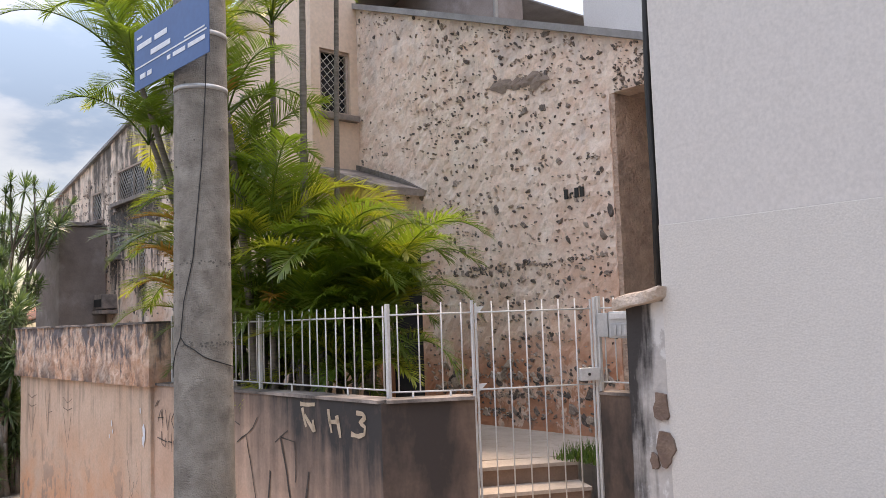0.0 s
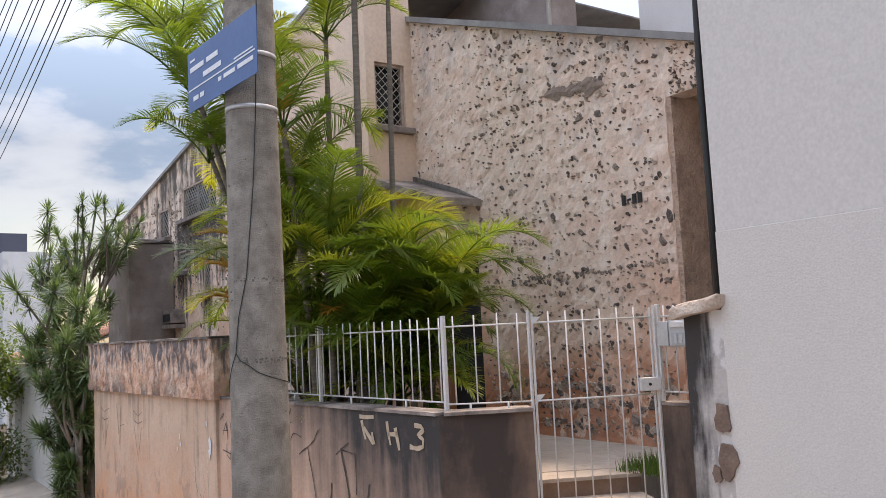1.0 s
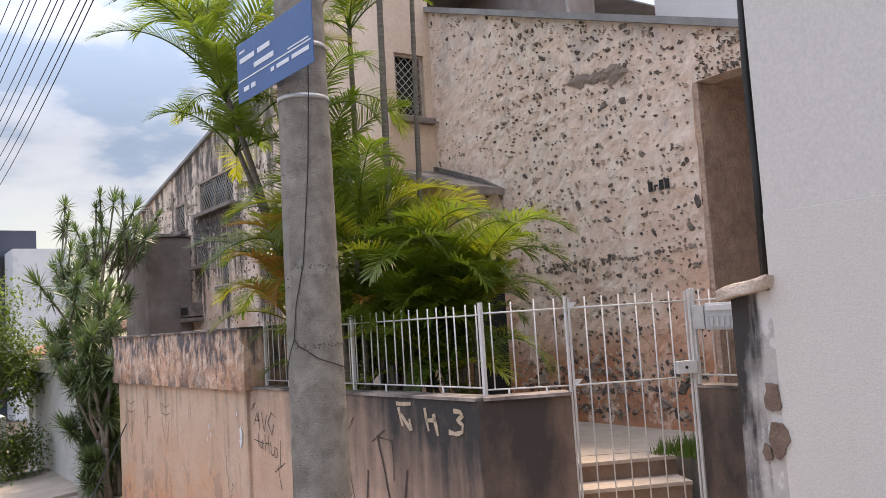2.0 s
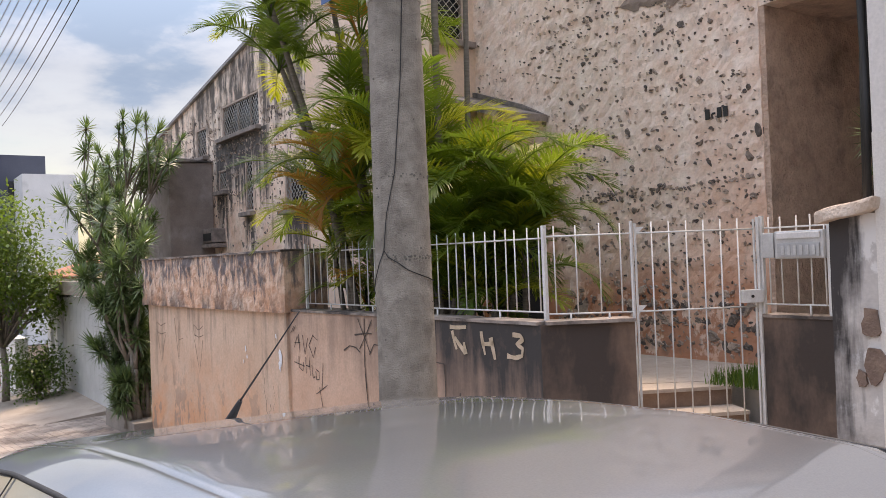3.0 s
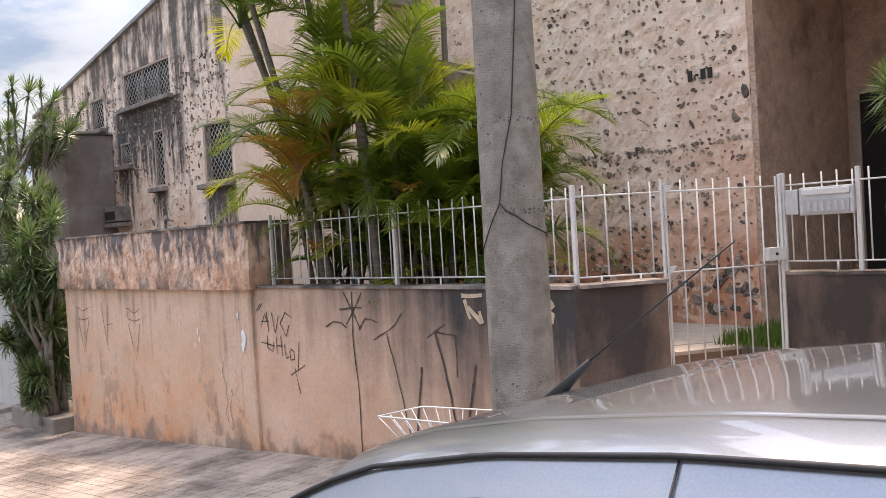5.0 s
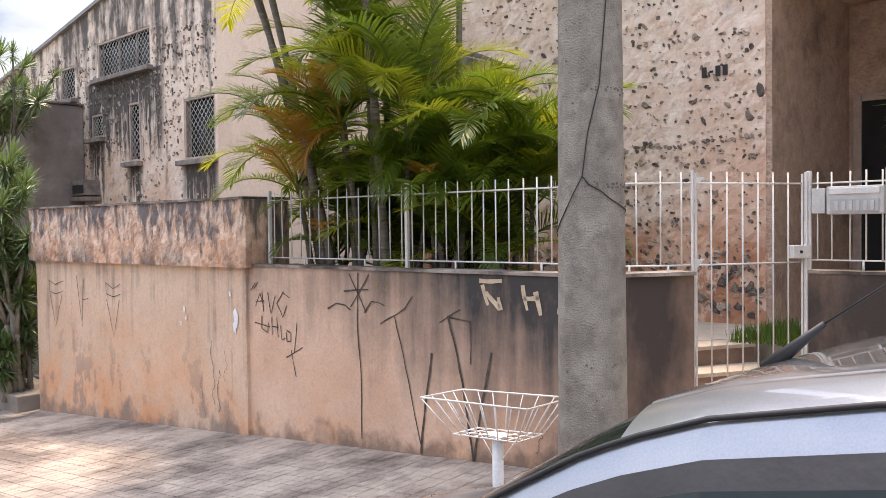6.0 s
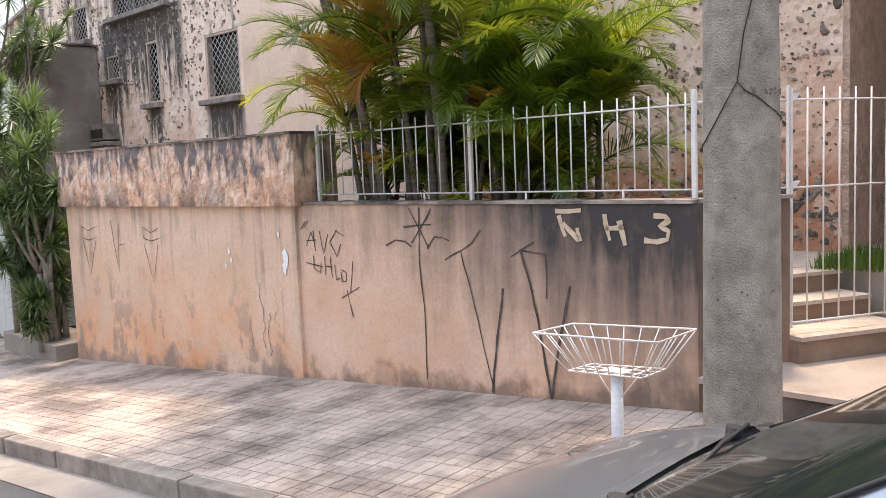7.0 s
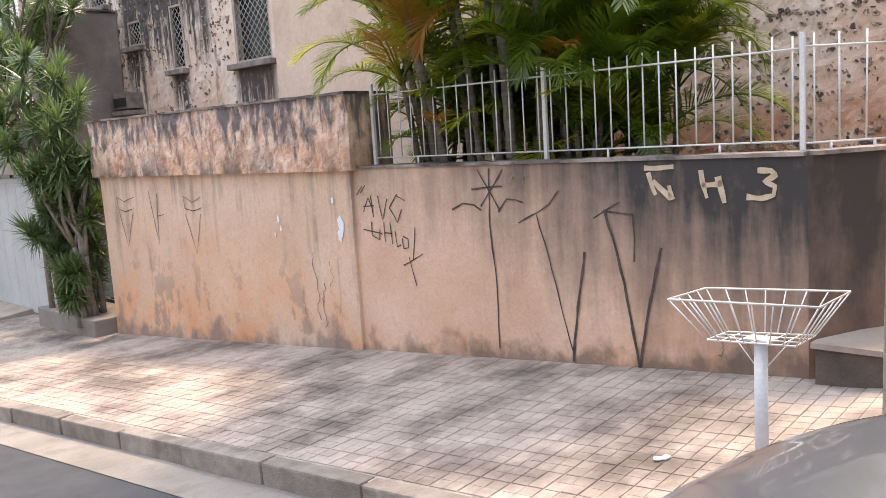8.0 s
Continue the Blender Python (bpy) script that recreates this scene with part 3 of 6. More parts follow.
WALL_TOP = 1.515
CORNER = (along(WALL, 5.30), 5.30)          # where the garden wall turns in towards the gate
JAMB_L, JAMB_R = (4.33, 4.93), (5.23, 4.45)
garden_wall = part("garden_wall", relief_wall(5.30, 9.36, -0.6, lambda y: WALL_TOP, lambda y: along(WALL, y), 0.07, 0.004, 0.20, grain=3.0), PINK, smooth=False)
tagged(garden_wall, "salmon painted garden wall with black mould and spray scrawls", "wall", kind="structure")
coping("coping", [(along(WALL, 9.34) + 0.10, 9.34), (CORNER[0] + 0.10, CORNER[1] + 0.03)], WALL_TOP, 0.235, garden_wall)
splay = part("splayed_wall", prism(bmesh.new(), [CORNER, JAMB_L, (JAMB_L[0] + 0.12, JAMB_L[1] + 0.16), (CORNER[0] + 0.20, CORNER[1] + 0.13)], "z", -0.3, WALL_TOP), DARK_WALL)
tagged(splay, "mould blackened low wall running in towards the gate", "wall", kind="structure")
coping("coping", [(CORNER[0] + 0.08, CORNER[1] + 0.05), (JAMB_L[0] + 0.04, JAMB_L[1] + 0.07)], WALL_TOP + 0.002, 0.235, splay)
left_wall = part("planter_wall", relief_wall(9.36, 14.02, -1.2, lambda y: 1.52, lambda y: along(WALL, y) - 0.035, 0.08, 0.005, 0.25, grain=2.6, seed=3), PINK_LEFT)
tagged(left_wall, "worn salmon wall with flaking paint under a planter", "wall", kind="structure")
planter = part("raised_planter", relief_wall(9.28, 14.06, 1.50, lambda y: 2.20, lambda y: along(PLANTER, y), 0.035, 0.030, 0.55, grain=9, seed=7, stretch=0.45), PLANTER_PAINT)
tagged(planter, "long rough rendered planter box streaked with grey mould", "planter", kind="structure")
coping("coping", [(along(PLANTER, 14.07) + 0.27, 14.07), (along(PLANTER, 9.27) + 0.27, 9.27)], 2.195, 0.60, planter)

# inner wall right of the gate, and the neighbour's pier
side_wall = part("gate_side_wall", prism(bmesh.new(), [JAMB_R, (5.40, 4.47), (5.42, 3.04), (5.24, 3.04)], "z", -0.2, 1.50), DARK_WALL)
tagged(side_wall, "mould blackened low wall beside the gate", "wall", kind="structure")
coping("coping", [(5.32, 4.46), (5.33, 3.06)], 1.50, 0.20, side_wall)
pier = part("neighbour_pier", relief_wall(2.80, 3.06, -0.4, lambda y: 2.20, lambda y: 3.86, 0.05, 0.006, 1.40, grain=5, seed=11), PIER_PAINT)
tagged(pier, "grey flaking end of a neighbour's low wall", "wall", kind="structure")
bm = bmesh.new()
box(bm, 3.79, 2.76, 2.19, 5.3, 3.11, 2.25, bevel=0.015)
bmesh.ops.subdivide_edges(bm, edges=bm.edges, cuts=5, use_grid_fill=True)
for v in bm.verts:
    v.co += Vector((noise.noise(v.co * 8), noise.noise(v.co * 8 + Vector((5, 0, 0))), 0.8 * noise.noise(v.co * 6))) * 0.042
    v.co.z += (2.9 - v.co.y) * 0.16
tagged(part("pier_cap", bm, CAP_STONE), "broken mortar cap on the end of a low wall", "wall cap", kind="structure")
for k, (y, z, s) in enumerate(((2.84, 1.62, 0.09), (2.83, 1.40, 0.10), (2.90, 1.33, 0.05))):
    bm = bmesh.new()
    rr = random.Random(40 + k)
    vs = [bm.verts.new((3.842, y + s * rr.uniform(0.6, 1.1) * math.cos(a) * 0.7, z + s * rr.uniform(0.7, 1.25) * math.sin(a))) for a in [2 * math.pi * i / 12 for i in range(12)]]
    f = bm.faces.new(vs)
    bmesh.ops.extrude_face_region(bm, geom=[f])
    for v in vs:
        v.co.x += 0.03
    bmesh.ops.recalc_face_normals(bm, faces=bm.faces)
    part("bare_patch", bm, RUST_MORTAR, pier, "bare brown mortar patch")

# neighbour's beige house
beige = thing("beige_house", "tall plain beige house wall with a textured lower half", "house")
part("lower_wall", boxm(3.855, -9.0, -0.6, 10.0, 2.80, 2.62, bevel=0.004), BEIGE, beige, "beige stippled lower wall")
part("upper_wall", boxm(3.862, -9.0, 2.62, 10.0, 2.80, 9.5, bevel=0.004), BEIGE_TOP, beige, "smoother beige upper wall")

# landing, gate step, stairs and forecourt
# the landing's body is near black, its thin top slab paler
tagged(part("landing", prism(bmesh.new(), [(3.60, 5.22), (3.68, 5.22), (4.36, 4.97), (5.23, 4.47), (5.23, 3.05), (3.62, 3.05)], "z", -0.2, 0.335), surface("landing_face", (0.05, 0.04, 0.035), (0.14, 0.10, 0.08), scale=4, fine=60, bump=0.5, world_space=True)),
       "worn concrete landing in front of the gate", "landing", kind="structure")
tagged(part("landing_slab", prism(bmesh.new(), [(3.57, 5.24), (3.67, 5.24), (4.36, 4.98), (5.23, 4.48), (5.23, 3.05), (3.59, 3.05)], "z", 0.335, 0.37), LANDING),
       "thin pale top slab of the gate landing", "landing", kind="structure")
sill_dir = Vector((JAMB_R[0] - JAMB_L[0], JAMB_R[1] - JAMB_L[1], 0)).normalized()
sill_in = Vector((-sill_dir.y, sill_dir.x, 0))
if sill_in.y < 0:
    sill_in = -sill_in


def step_prism(d0, d1, z0, z1, spread=0.0):
    a = Vector((*JAMB_L, 0)) - sill_dir * spread
    b = Vector((*JAMB_R, 0)) + sill_dir * spread
    pts = [a + sill_in * d0, b + sill_in * d0, b + sill_in * d1, a + sill_in * d1]
    return prism(bmesh.new(), [(p.x, p.y) for p in pts], "z", z0, z1)


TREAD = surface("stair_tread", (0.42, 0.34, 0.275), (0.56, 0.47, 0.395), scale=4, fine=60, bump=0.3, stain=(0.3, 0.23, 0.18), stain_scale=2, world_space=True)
# risers take a darker brown than the treads
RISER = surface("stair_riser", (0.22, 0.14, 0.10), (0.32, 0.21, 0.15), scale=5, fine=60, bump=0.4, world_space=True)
stair = thing("entrance_stair", "short brown concrete stair behind a gate", "stairs", kind="structure")
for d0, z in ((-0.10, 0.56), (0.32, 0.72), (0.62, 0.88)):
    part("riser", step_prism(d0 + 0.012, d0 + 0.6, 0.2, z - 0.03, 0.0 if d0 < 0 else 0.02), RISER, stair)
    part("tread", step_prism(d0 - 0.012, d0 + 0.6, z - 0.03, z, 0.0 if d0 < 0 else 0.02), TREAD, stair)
floor = part("forecourt", prism(bmesh.new(), [(4.60, 5.9), (5.85, 5.1), (5.42, 4.5), (5.42, 3.0), (9.2, 3.0), (9.2, 10), (4.2, 10), (4.2, 5.9)], "z", 0.4, 0.885), TREAD)
tagged(floor, "pale stone forecourt behind the gate", "forecourt", kind="structure")
tagged(part("garden_bed", prism(bmesh.new(), [(along(WALL, 5.6) + 0.2, 5.55), (4.5, 5.25), (5.1, 6.2), (5.3, 10.2), (5.9, 10.2), (5.9, 14.0), (along(WALL, 14) + 0.2, 14.0)], "z", 0.2, 1.30), EARTH),
       "dark shaded soil bed behind the garden wall", "garden bed", kind="structure")


# ---------------------------------------------------------------- the house
def top_b(y):
    return 4.87 + 0.375 * (y - 5.04)


def top_a(y):
    return 6.366 + 0.168 * (17.29 - y)


HOLES_A = [(13.92, 14.88, 3.05, 4.08), (16.42, 16.84, 3.14, 4.22), (17.88, 18.38, 3.69, 4.15), (15.98, 18.05, 4.80, 5.50), (19.08, 19.78, 4.57, 5.24)]
front_wall = part("wall_front", relief_wall(5.36, 9.93, 0.6, top_b, lambda y: 6.67, 0.055, 0.016, 0.25, holes=[(8.55, 9.45, 0.75, 3.05)], grain=7), HOUSE_NUMBER)
tagged(front_wall, "rough rendered house front blotched with dark moss and painted hollow shade", "wall", kind="structure")
lintel = part("wall_over_porch", relief_wall(2.4, 5.36, 4.362, top_b, lambda y: 6.67, 0.055, 0.016, 0.25, grain=7), HOUSE_NUMBER)
tagged(lintel, "rough rendered wall above a porch opening", "wall", kind="structure")


def dense_front(y, z):
    k = 0.45 + 0.55 * noise.noise(Vector((0, y * 0.9, z * 0.8)) + Vector((0, 4, 2)))
    k += 0.6 * math.exp(-((z - 2.67) / 0.07) ** 2) + (0.35 if z > 4.2 and y < 8 else 0) + (0.5 if z < 1.6 else 0)
    return max(0.05, min(1, k * (1.0 if y < 8.6 else 0.45)))


tagged(part("moss_shade_blotches", lumps(2300, 5.40, 9.85, 0.95, top_b, lambda y: 6.67, (0.008, 0.034), 3, lean=0.6, keep=dense_front, holes=[(8.55, 9.45, 0.75, 3.05)]), BLOTCH, front_wall), kind="stuff")
tagged(part("foot_stones", lumps(150, 5.40, 9.85, 0.95, lambda y: 1.66, lambda y: 6.668, (0.03, 0.085), 13, lean=0.25, holes=[(8.55, 9.45, 0.75, 3.05)]), BLOTCH, front_wall), kind="stuff")
tagged(part("large_blotches", lumps(170, 5.40, 9.85, 1.5, top_b, lambda y: 6.668, (0.026, 0.05), 14, lean=0.6, keep=dense_front, holes=[(8.55, 9.45, 0.75, 3.05)]), BLOTCH, front_wall), kind="stuff")
tagged(part("blotch_row", lumps(95, 5.40, 7.6, 2.60, lambda y: 2.80, lambda y: 6.668, (0.014, 0.045), 23, lean=0.5), BLOTCH, front_wall), kind="stuff")
tagged(part("moss_shade_blotches", lumps(260, 2.5, 5.28, 4.40, top_b, lambda y: 6.67, (0.008, 0.034), 4, lean=0.6), BLOTCH, lintel), kind="stuff")
bm = bmesh.new()
rr = random.Random(8)
for k in range(9):
    y = 6.62 + 0.70 * (k / 8 - 0.5)
    z = 4.78 + rr.uniform(-0.035, 0.035) + 0.10 * (y - 6.62)
    c = bm.verts.new((6.645, y, z))
    ring = [bm.verts.new((6.66, y + rr.uniform(0.06, 0.17) * math.cos(a), z + rr.uniform(0.03, 0.10) * math.sin(a))) for a in [2 * math.pi * i / 10 for i in range(10)]]
    for i in range(10):
        bm.faces.new((c, ring[i], ring[(i + 1) % 10]))
bmesh.ops.recalc_face_normals(bm, faces=bm.faces)
BARE = surface("bare_brown_mortar", (0.22, 0.16, 0.13), (0.34, 0.25, 0.20), scale=9, fine=50, bump=0.7, world_space=True)
part("bare_patch", bm, BARE, front_wall, "bare brown patch where render has fallen")

street_wall = part("wall_street", relief_wall(13.78, 23.2, 0.4, top_a, lambda y: 5.93, 0.08, 0.016, 0.25, holes=HOLES_A, grain=6, seed=2), HOUSE_STREET)
tagged(street_wall, "rough rendered house wall with black mould runs", "wall", kind="structure")


def dense_street(y, z):
    k = 0.35 + 0.6 * noise.noise(Vector((3, y * 0.8, z * 0.9))) + 0.22 * (z - 3.6)
    return max(0.03, min(1, k))


tagged(part("moss_shade_blotches", lumps(1900, 13.85, 23.0, 2.0, top_a, lambda y: 5.93, (0.012, 0.05), 6, lean=1.1, keep=dense_street, holes=HOLES_A), BLOTCH, street_wall), kind="stuff")
tagged(part("wall_smooth", relief_wall(10.05, 13.78, 0.4, top_a, lambda y: 5.895, 0.15, 0.004, 0.25, grain=2, seed=5), SMOOTH_PINK),
       "smooth faded pink house wall behind palms", "wall", kind="structure")
# return wall with the upstairs window
bm = bmesh.new()
for a in ((5.90, 9.90, 0.6, 6.67, 10.05, 5.06), (5.90, 9.90, 5.99, 6.67, 10.05, 7.55), (5.90, 9.90, 5.06, 6.04, 10.05, 5.99), (6.54, 9.90, 5.06, 6.67, 10.05, 5.99)):
    box(bm, *a)
tagged(part("wall_return", bm, SMOOTH_PINK), "smooth pink return wall with a grilled window", "wall", kind="structure")
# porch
tagged(part("porch_wall", boxm(6.685, 5.30, 0.6, 8.90, 5.55, 4.36), SHADED_PORCH_WALL), "brown rough rendered porch side wall in shade", "wall", kind="structure")
tagged(part("porch_back_wall", boxm(8.90, 2.4, 0.6, 9.10, 5.55, 4.36), SHADED_PORCH_WALL), "shade-darkened brown rendered wall at the back of the porch", "wall", kind="structure")
porch_door = thing("door_1", "dark open doorway at the back of the porch", "door", kind="structure")
# a near-black sheet fills the open doorway in place of its shade
part("unlit_opening", boxm(8.86, 3.3, 0.88, 8.895, 5.15, 3.25, bevel=0.006), DARK_ROOM, porch_door)
part("door_frame", boxm(8.84, 5.15, 0.88, 8.898, 5.24, 3.33, bevel=0.006), FRAME_MAT, porch_door)
part("door_frame", boxm(8.84, 3.3, 3.25, 8.897, 5.149, 3.33, bevel=0.006), FRAME_MAT, porch_door)
tagged(part("ceiling", boxm(6.92, 2.4, 4.361, 9.10, 5.55, 4.50), SHADED_PORCH_WALL), "shaded porch ceiling", "ceiling", kind="structure")
inner_door = thing("door_2", "dark doorway under a sloping canopy behind palms", "door", kind="structure")
# here too the doorway's darkness is a near-black sheet
part("unlit_opening", boxm(6.86, 8.55, 0.88, 6.90, 9.45, 3.05, bevel=0.004), DARK_ROOM, inner_door)
part("door_frame", boxm(6.68, 8.50, 0.88, 6.76, 8.552, 3.05, bevel=0.004), FRAME_MAT, inner_door)
canopy = thing("door_canopy", "thin sloping grey concrete canopy over a doorway", "canopy")
part("slab", prism(bmesh.new(), [(8.42, 3.72), (9.895, 4.20), (9.895, 4.29), (8.42, 3.81)], "x", 5.96, 6.665), COPING, canopy)
part("edge_moss", prism(bmesh.new(), [(8.46, 3.826), (9.89, 4.292), (9.89, 4.36), (8.9, 4.03)], "x", 6.60, 6.662), MOSS, canopy, "dark mossy fillet along the wall")
# roofs and edges
roof = thing("house_roof", "grey sheet roof with thin weathered edges", "roof", kind="structure")
part("edge_sheet", prism(bmesh.new(), [(2.4, top_b(2.4) - 0.03), (9.90, top_b(9.90) - 0.03), (9.90, top_b(9.90) + 0.05), (2.4, top_b(2.4) + 0.05)], "x", 6.60, 6.96), ROOF_GREY, roof)
part("edge_sheet", prism(bmesh.new(), [(9.86, top_a(9.86) - 0.02), (23.3, top_a(23.3) - 0.02), (23.3, top_a(23.3) + 0.05), (9.86, top_a(9.86) + 0.05)], "x", 5.86, 6.2), ROOF_GREY, roof)
part("roof_sheet", prism(bmesh.new(), [(2.4, top_b(2.4)), (9.9, top_b(9.9)), (9.9, top_b(9.9) + 0.03), (2.4, top_b(2.4) + 0.03)], "x", 6.961, 16), ROOF_GREY, roof)
part("roof_sheet", prism(bmesh.new(), [(9.92, top_a(9.92)), (23.3, top_a(23.3)), (23.3, top_a(23.3) + 0.03), (9.92, top_a(9.92) + 0.03)], "x", 6.201, 16), ROOF_GREY, roof)
# one near-black sheet paints the unlit rooms behind all the street windows
tagged(part("wall_inner", boxm(6.30, 10.06, 0.4, 6.34, 23.0, 5.2), DARK_ROOM), "near-black sheet standing for unlit rooms behind grilled windows", "wall", kind="structure")
tagged(part("wall_end", boxm(5.94, 23.2, -1.0, 16, 23.4, 5.3), HOUSE_STREET), "end wall of the house", "wall", kind="structure")
tank = thing("water_tank_house", "weathered brown tank house standing on the roof", "tank house")
part("wall", boxm(8.2, 8.55, 5.6, 8.75, 11.2, 9.6, bevel=0.02), TANK_WALL, tank)
part("rain_pipe", rod(bmesh.new(), (8.17, 8.53, 5.6), (8.17, 8.53, 9.5), 0.035, sides=8), STRAP, tank, "grey rain pipe")
white_tower = thing("white_building", "tall plain white building behind the house", "building")
part("wall", boxm(11.5, 2.0, 0, 16, 9.72, 14), WHITE_WALL, white_tower)

# projecting boxed volume on the street wall
boxed = part("boxed_shaft", boxm(4.95, 18.72, 0.2, 5.925, 20.6, 4.37, bevel=0.03), TANK_WALL)
tagged(boxed, "plain weathered brown shaft projecting from the house wall", "shaft", kind="structure")
part("ledge", boxm(4.90, 18.68, 4.37, 5.925, 20.65, 4.41, bevel=0.01), COPING, boxed)
bm = boxm(5.2, 19.9, 4.50, 5.925, 21.4, 4.60)
hood = part("window_hood", bm, SILL_MAT)
tagged(hood, "small dark concrete hood projecting from the wall", "window hood", kind="structure")


def window(n, label, y0, y1, z0, z1, x=5.93, pitch=0.13, sill=True, mullions=0):
    w = thing("window_%d" % n, label, "window", kind="structure")
    f = 0.045
    for nm, a in (("jamb", (x + 0.01, y0 + 0.002, z0, x + 0.06, y0 + f, z1)), ("jamb", (x + 0.01, y1 - f, z0, x + 0.06, y1 - 0.002, z1)),
                  ("head", (x + 0.005, y0 + 0.002, z1 - f, x + 0.06, y1 - 0.002, z1 - 0.002)), ("foot", (x + 0.0, y0 + f, z0, x + 0.06, y1 - f, z0 + f))):
        part(nm, boxm(*a, bevel=0.006), FRAME_MAT, w)
    part("pane", boxm(x + 0.14, y0 + 0.001, z0 + 0.001, x + 0.15, y1 - 0.001, z1 - 0.001), GLASS_DARK, w, "dark dusty glass")
    for m in range(mullions):
        ym = y0 + (y1 - y0) * (m + 1) / (mullions + 1)
        part("mullion", boxm(x + 0.10, ym - 0.015, z0, x + 0.135, ym + 0.015, z1), FRAME_MAT, w)
    g = bmesh.new()
    ya, yb, za, zb = y0 + f, y1 - f, z0 + f, z1 - f
    span, h = yb - ya, zb - za
    count = int((span + h) / pitch)
    for i in range(-count, count):
        for sgn in (1, -1):
            c = i * pitch
            lo = max(ya, ya + c if sgn > 0 else ya + c - h)
            hi = min(yb, ya + c + h if sgn > 0 else ya + c)
            if hi - lo < 0.03:
                continue
            if sgn > 0:
                p, q = (lo, za + lo - ya - c), (hi, za + hi - ya - c)
            else:
                p, q = (lo, za + ya + c - lo), (hi, za + ya + c - hi)
            rod(g, (x + 0.03 + 0.008 * sgn, p[0], p[1]), (x + 0.03 + 0.008 * sgn, q[0], q[1]), 0.006, sides=4)
    part("grille", g, GRILLE, w, "diagonal lattice of thin grey bars")
    if sill:
        part("sill", boxm(x - 0.13, y0 - 0.10, z0 - 0.09, x + 0.10, y1 + 0.10, z0 - 0.004, bevel=0.012), SILL_MAT, w, "thick dark stained sill")
    return w


window(1, "grilled window in a mould streaked wall", *HOLES_A[0])
window(2, "tall narrow grilled window with a stained sill", *HOLES_A[1])
window(3, "small grilled window with a stained sill", *HOLES_A[2], pitch=0.11)
window(4, "wide upstairs window behind a diagonal grille", *HOLES_A[3], mullions=2)
window(5, "upstairs window with a weathered frame", *HOLES_A[4])
w6 = window(6, "upstairs lattice window in the pink return wall", 0.0, 0.50, 5.06, 5.99, x=0.0, pitch=0.12)
w6.matrix_basis = pose(6.54, 9.93, 0, 0, 0, 90)
ac = thing("air_conditioner", "old grey wall air conditioner on a bracket", "air conditioner")
part("case", boxm(5.62, 18.05, 2.58, 5.93, 18.62, 2.88, bevel=0.012), SILL_MAT, ac)
part("front_grille", boxm(5.608, 18.10, 2.62, 5.62, 18.57, 2.78), CABLE, ac, "dark louvred front")
part("bracket", boxm(5.60, 18.0, 2.47, 5.93, 18.67, 2.55, bevel=0.01), SILL_MAT, ac)


# house number, as plain bars
digits = thing("house_number_sign", "small black metal characters fixed to the wall", "house number")
for y, wdt, h in ((5.97, 0.048, 0.105), (5.895, 0.035, 0.022), (5.825, 0.048, 0.105), (5.75, 0.048, 0.105)):
    part("character", boxm(6.632, y - wdt / 2, 3.41 - h / 2, 6.65, y + wdt / 2, 3.41 + h / 2, bevel=0.004), CABLE, digits)


# ---------------------------------------------------------------- fence and gate
def fence_run(name, label, a, b, z_low, z_top, n, low_rail, post_at=(), spike=0.085):
    f = thing(name, label, "fence", group="white iron fence")
    a, b = Vector((*a, 0)), Vector((*b, 0))
    d = (b - a).normalized()
    zr = z_top - spike
    for z in (zr, low_rail):
        bm = bmesh.new()
        nrm = Vector((-d.y, d.x, 0)) * 0.016
        rod(bm, a + Vector((0, 0, z)), b + Vector((0, 0, z)), 0.0085, sides=4)
        part("rail", bm, IRON, f)
    bar = bmesh.new()
    rod(bar, (0, 0, z_low), (0, 0, z_top), 0.0062, sides=6)
    first = part("bar", bar, IRON, f)
    bars = [first] + [new("bar", first.data) for _ in range(n - 1)]
    br = random.Random(n)
    for i, o in enumerate(bars):
        o.parent = f
        p = a + (b - a) * (i + 0.5) / n
        o.matrix_basis = pose(p.x, p.y, br.uniform(-0.006, 0.006), br.uniform(-0.25, 0.25), br.uniform(-0.25, 0.25), 0)
    for p in post_at:
        q = a + (b - a) * p
        part("post", boxm(q.x - 0.016, q.y - 0.016, z_low - 0.075, q.x + 0.016, q.y + 0.016, z_top + 0.012, bevel=0.004), IRON, f)
    for p in (0.28, 0.72):
        q = a + (b - a) * p
        part("foot", rod(bmesh.new(), (q.x, q.y, WALL_TOP - 0.01), (q.x, q.y, low_rail), 0.009, sides=6), IRON, f)
    return f


FX = 3.735
P1, P2, P3 = (along(FX, 9.19), 9.19), (along(FX, 7.31), 7.31), (along(FX, 5.385), 5.385)
fence_run("iron_fence", "white painted iron bar fence on a garden wall", P1, P2, 1.60, 2.26, 14, 1.60, post_at=(0.0, 1.0))
fence_run("iron_fence", "white painted iron bar fence on a garden wall", P2, P3, 1.60, 2.26, 15, 1.60, post_at=(1.0,))
fence_run("iron_fence", "short white iron fence running in to the gate", P3, (4.35, 4.95), 1.585, 2.27, 4, 1.585)
fence_run("iron_fence", "short white iron fence beside the gate", (5.25, 4.44), (5.25, 3.05), 1.60, 2.27, 12, 1.60, post_at=(0.0, 0.40))

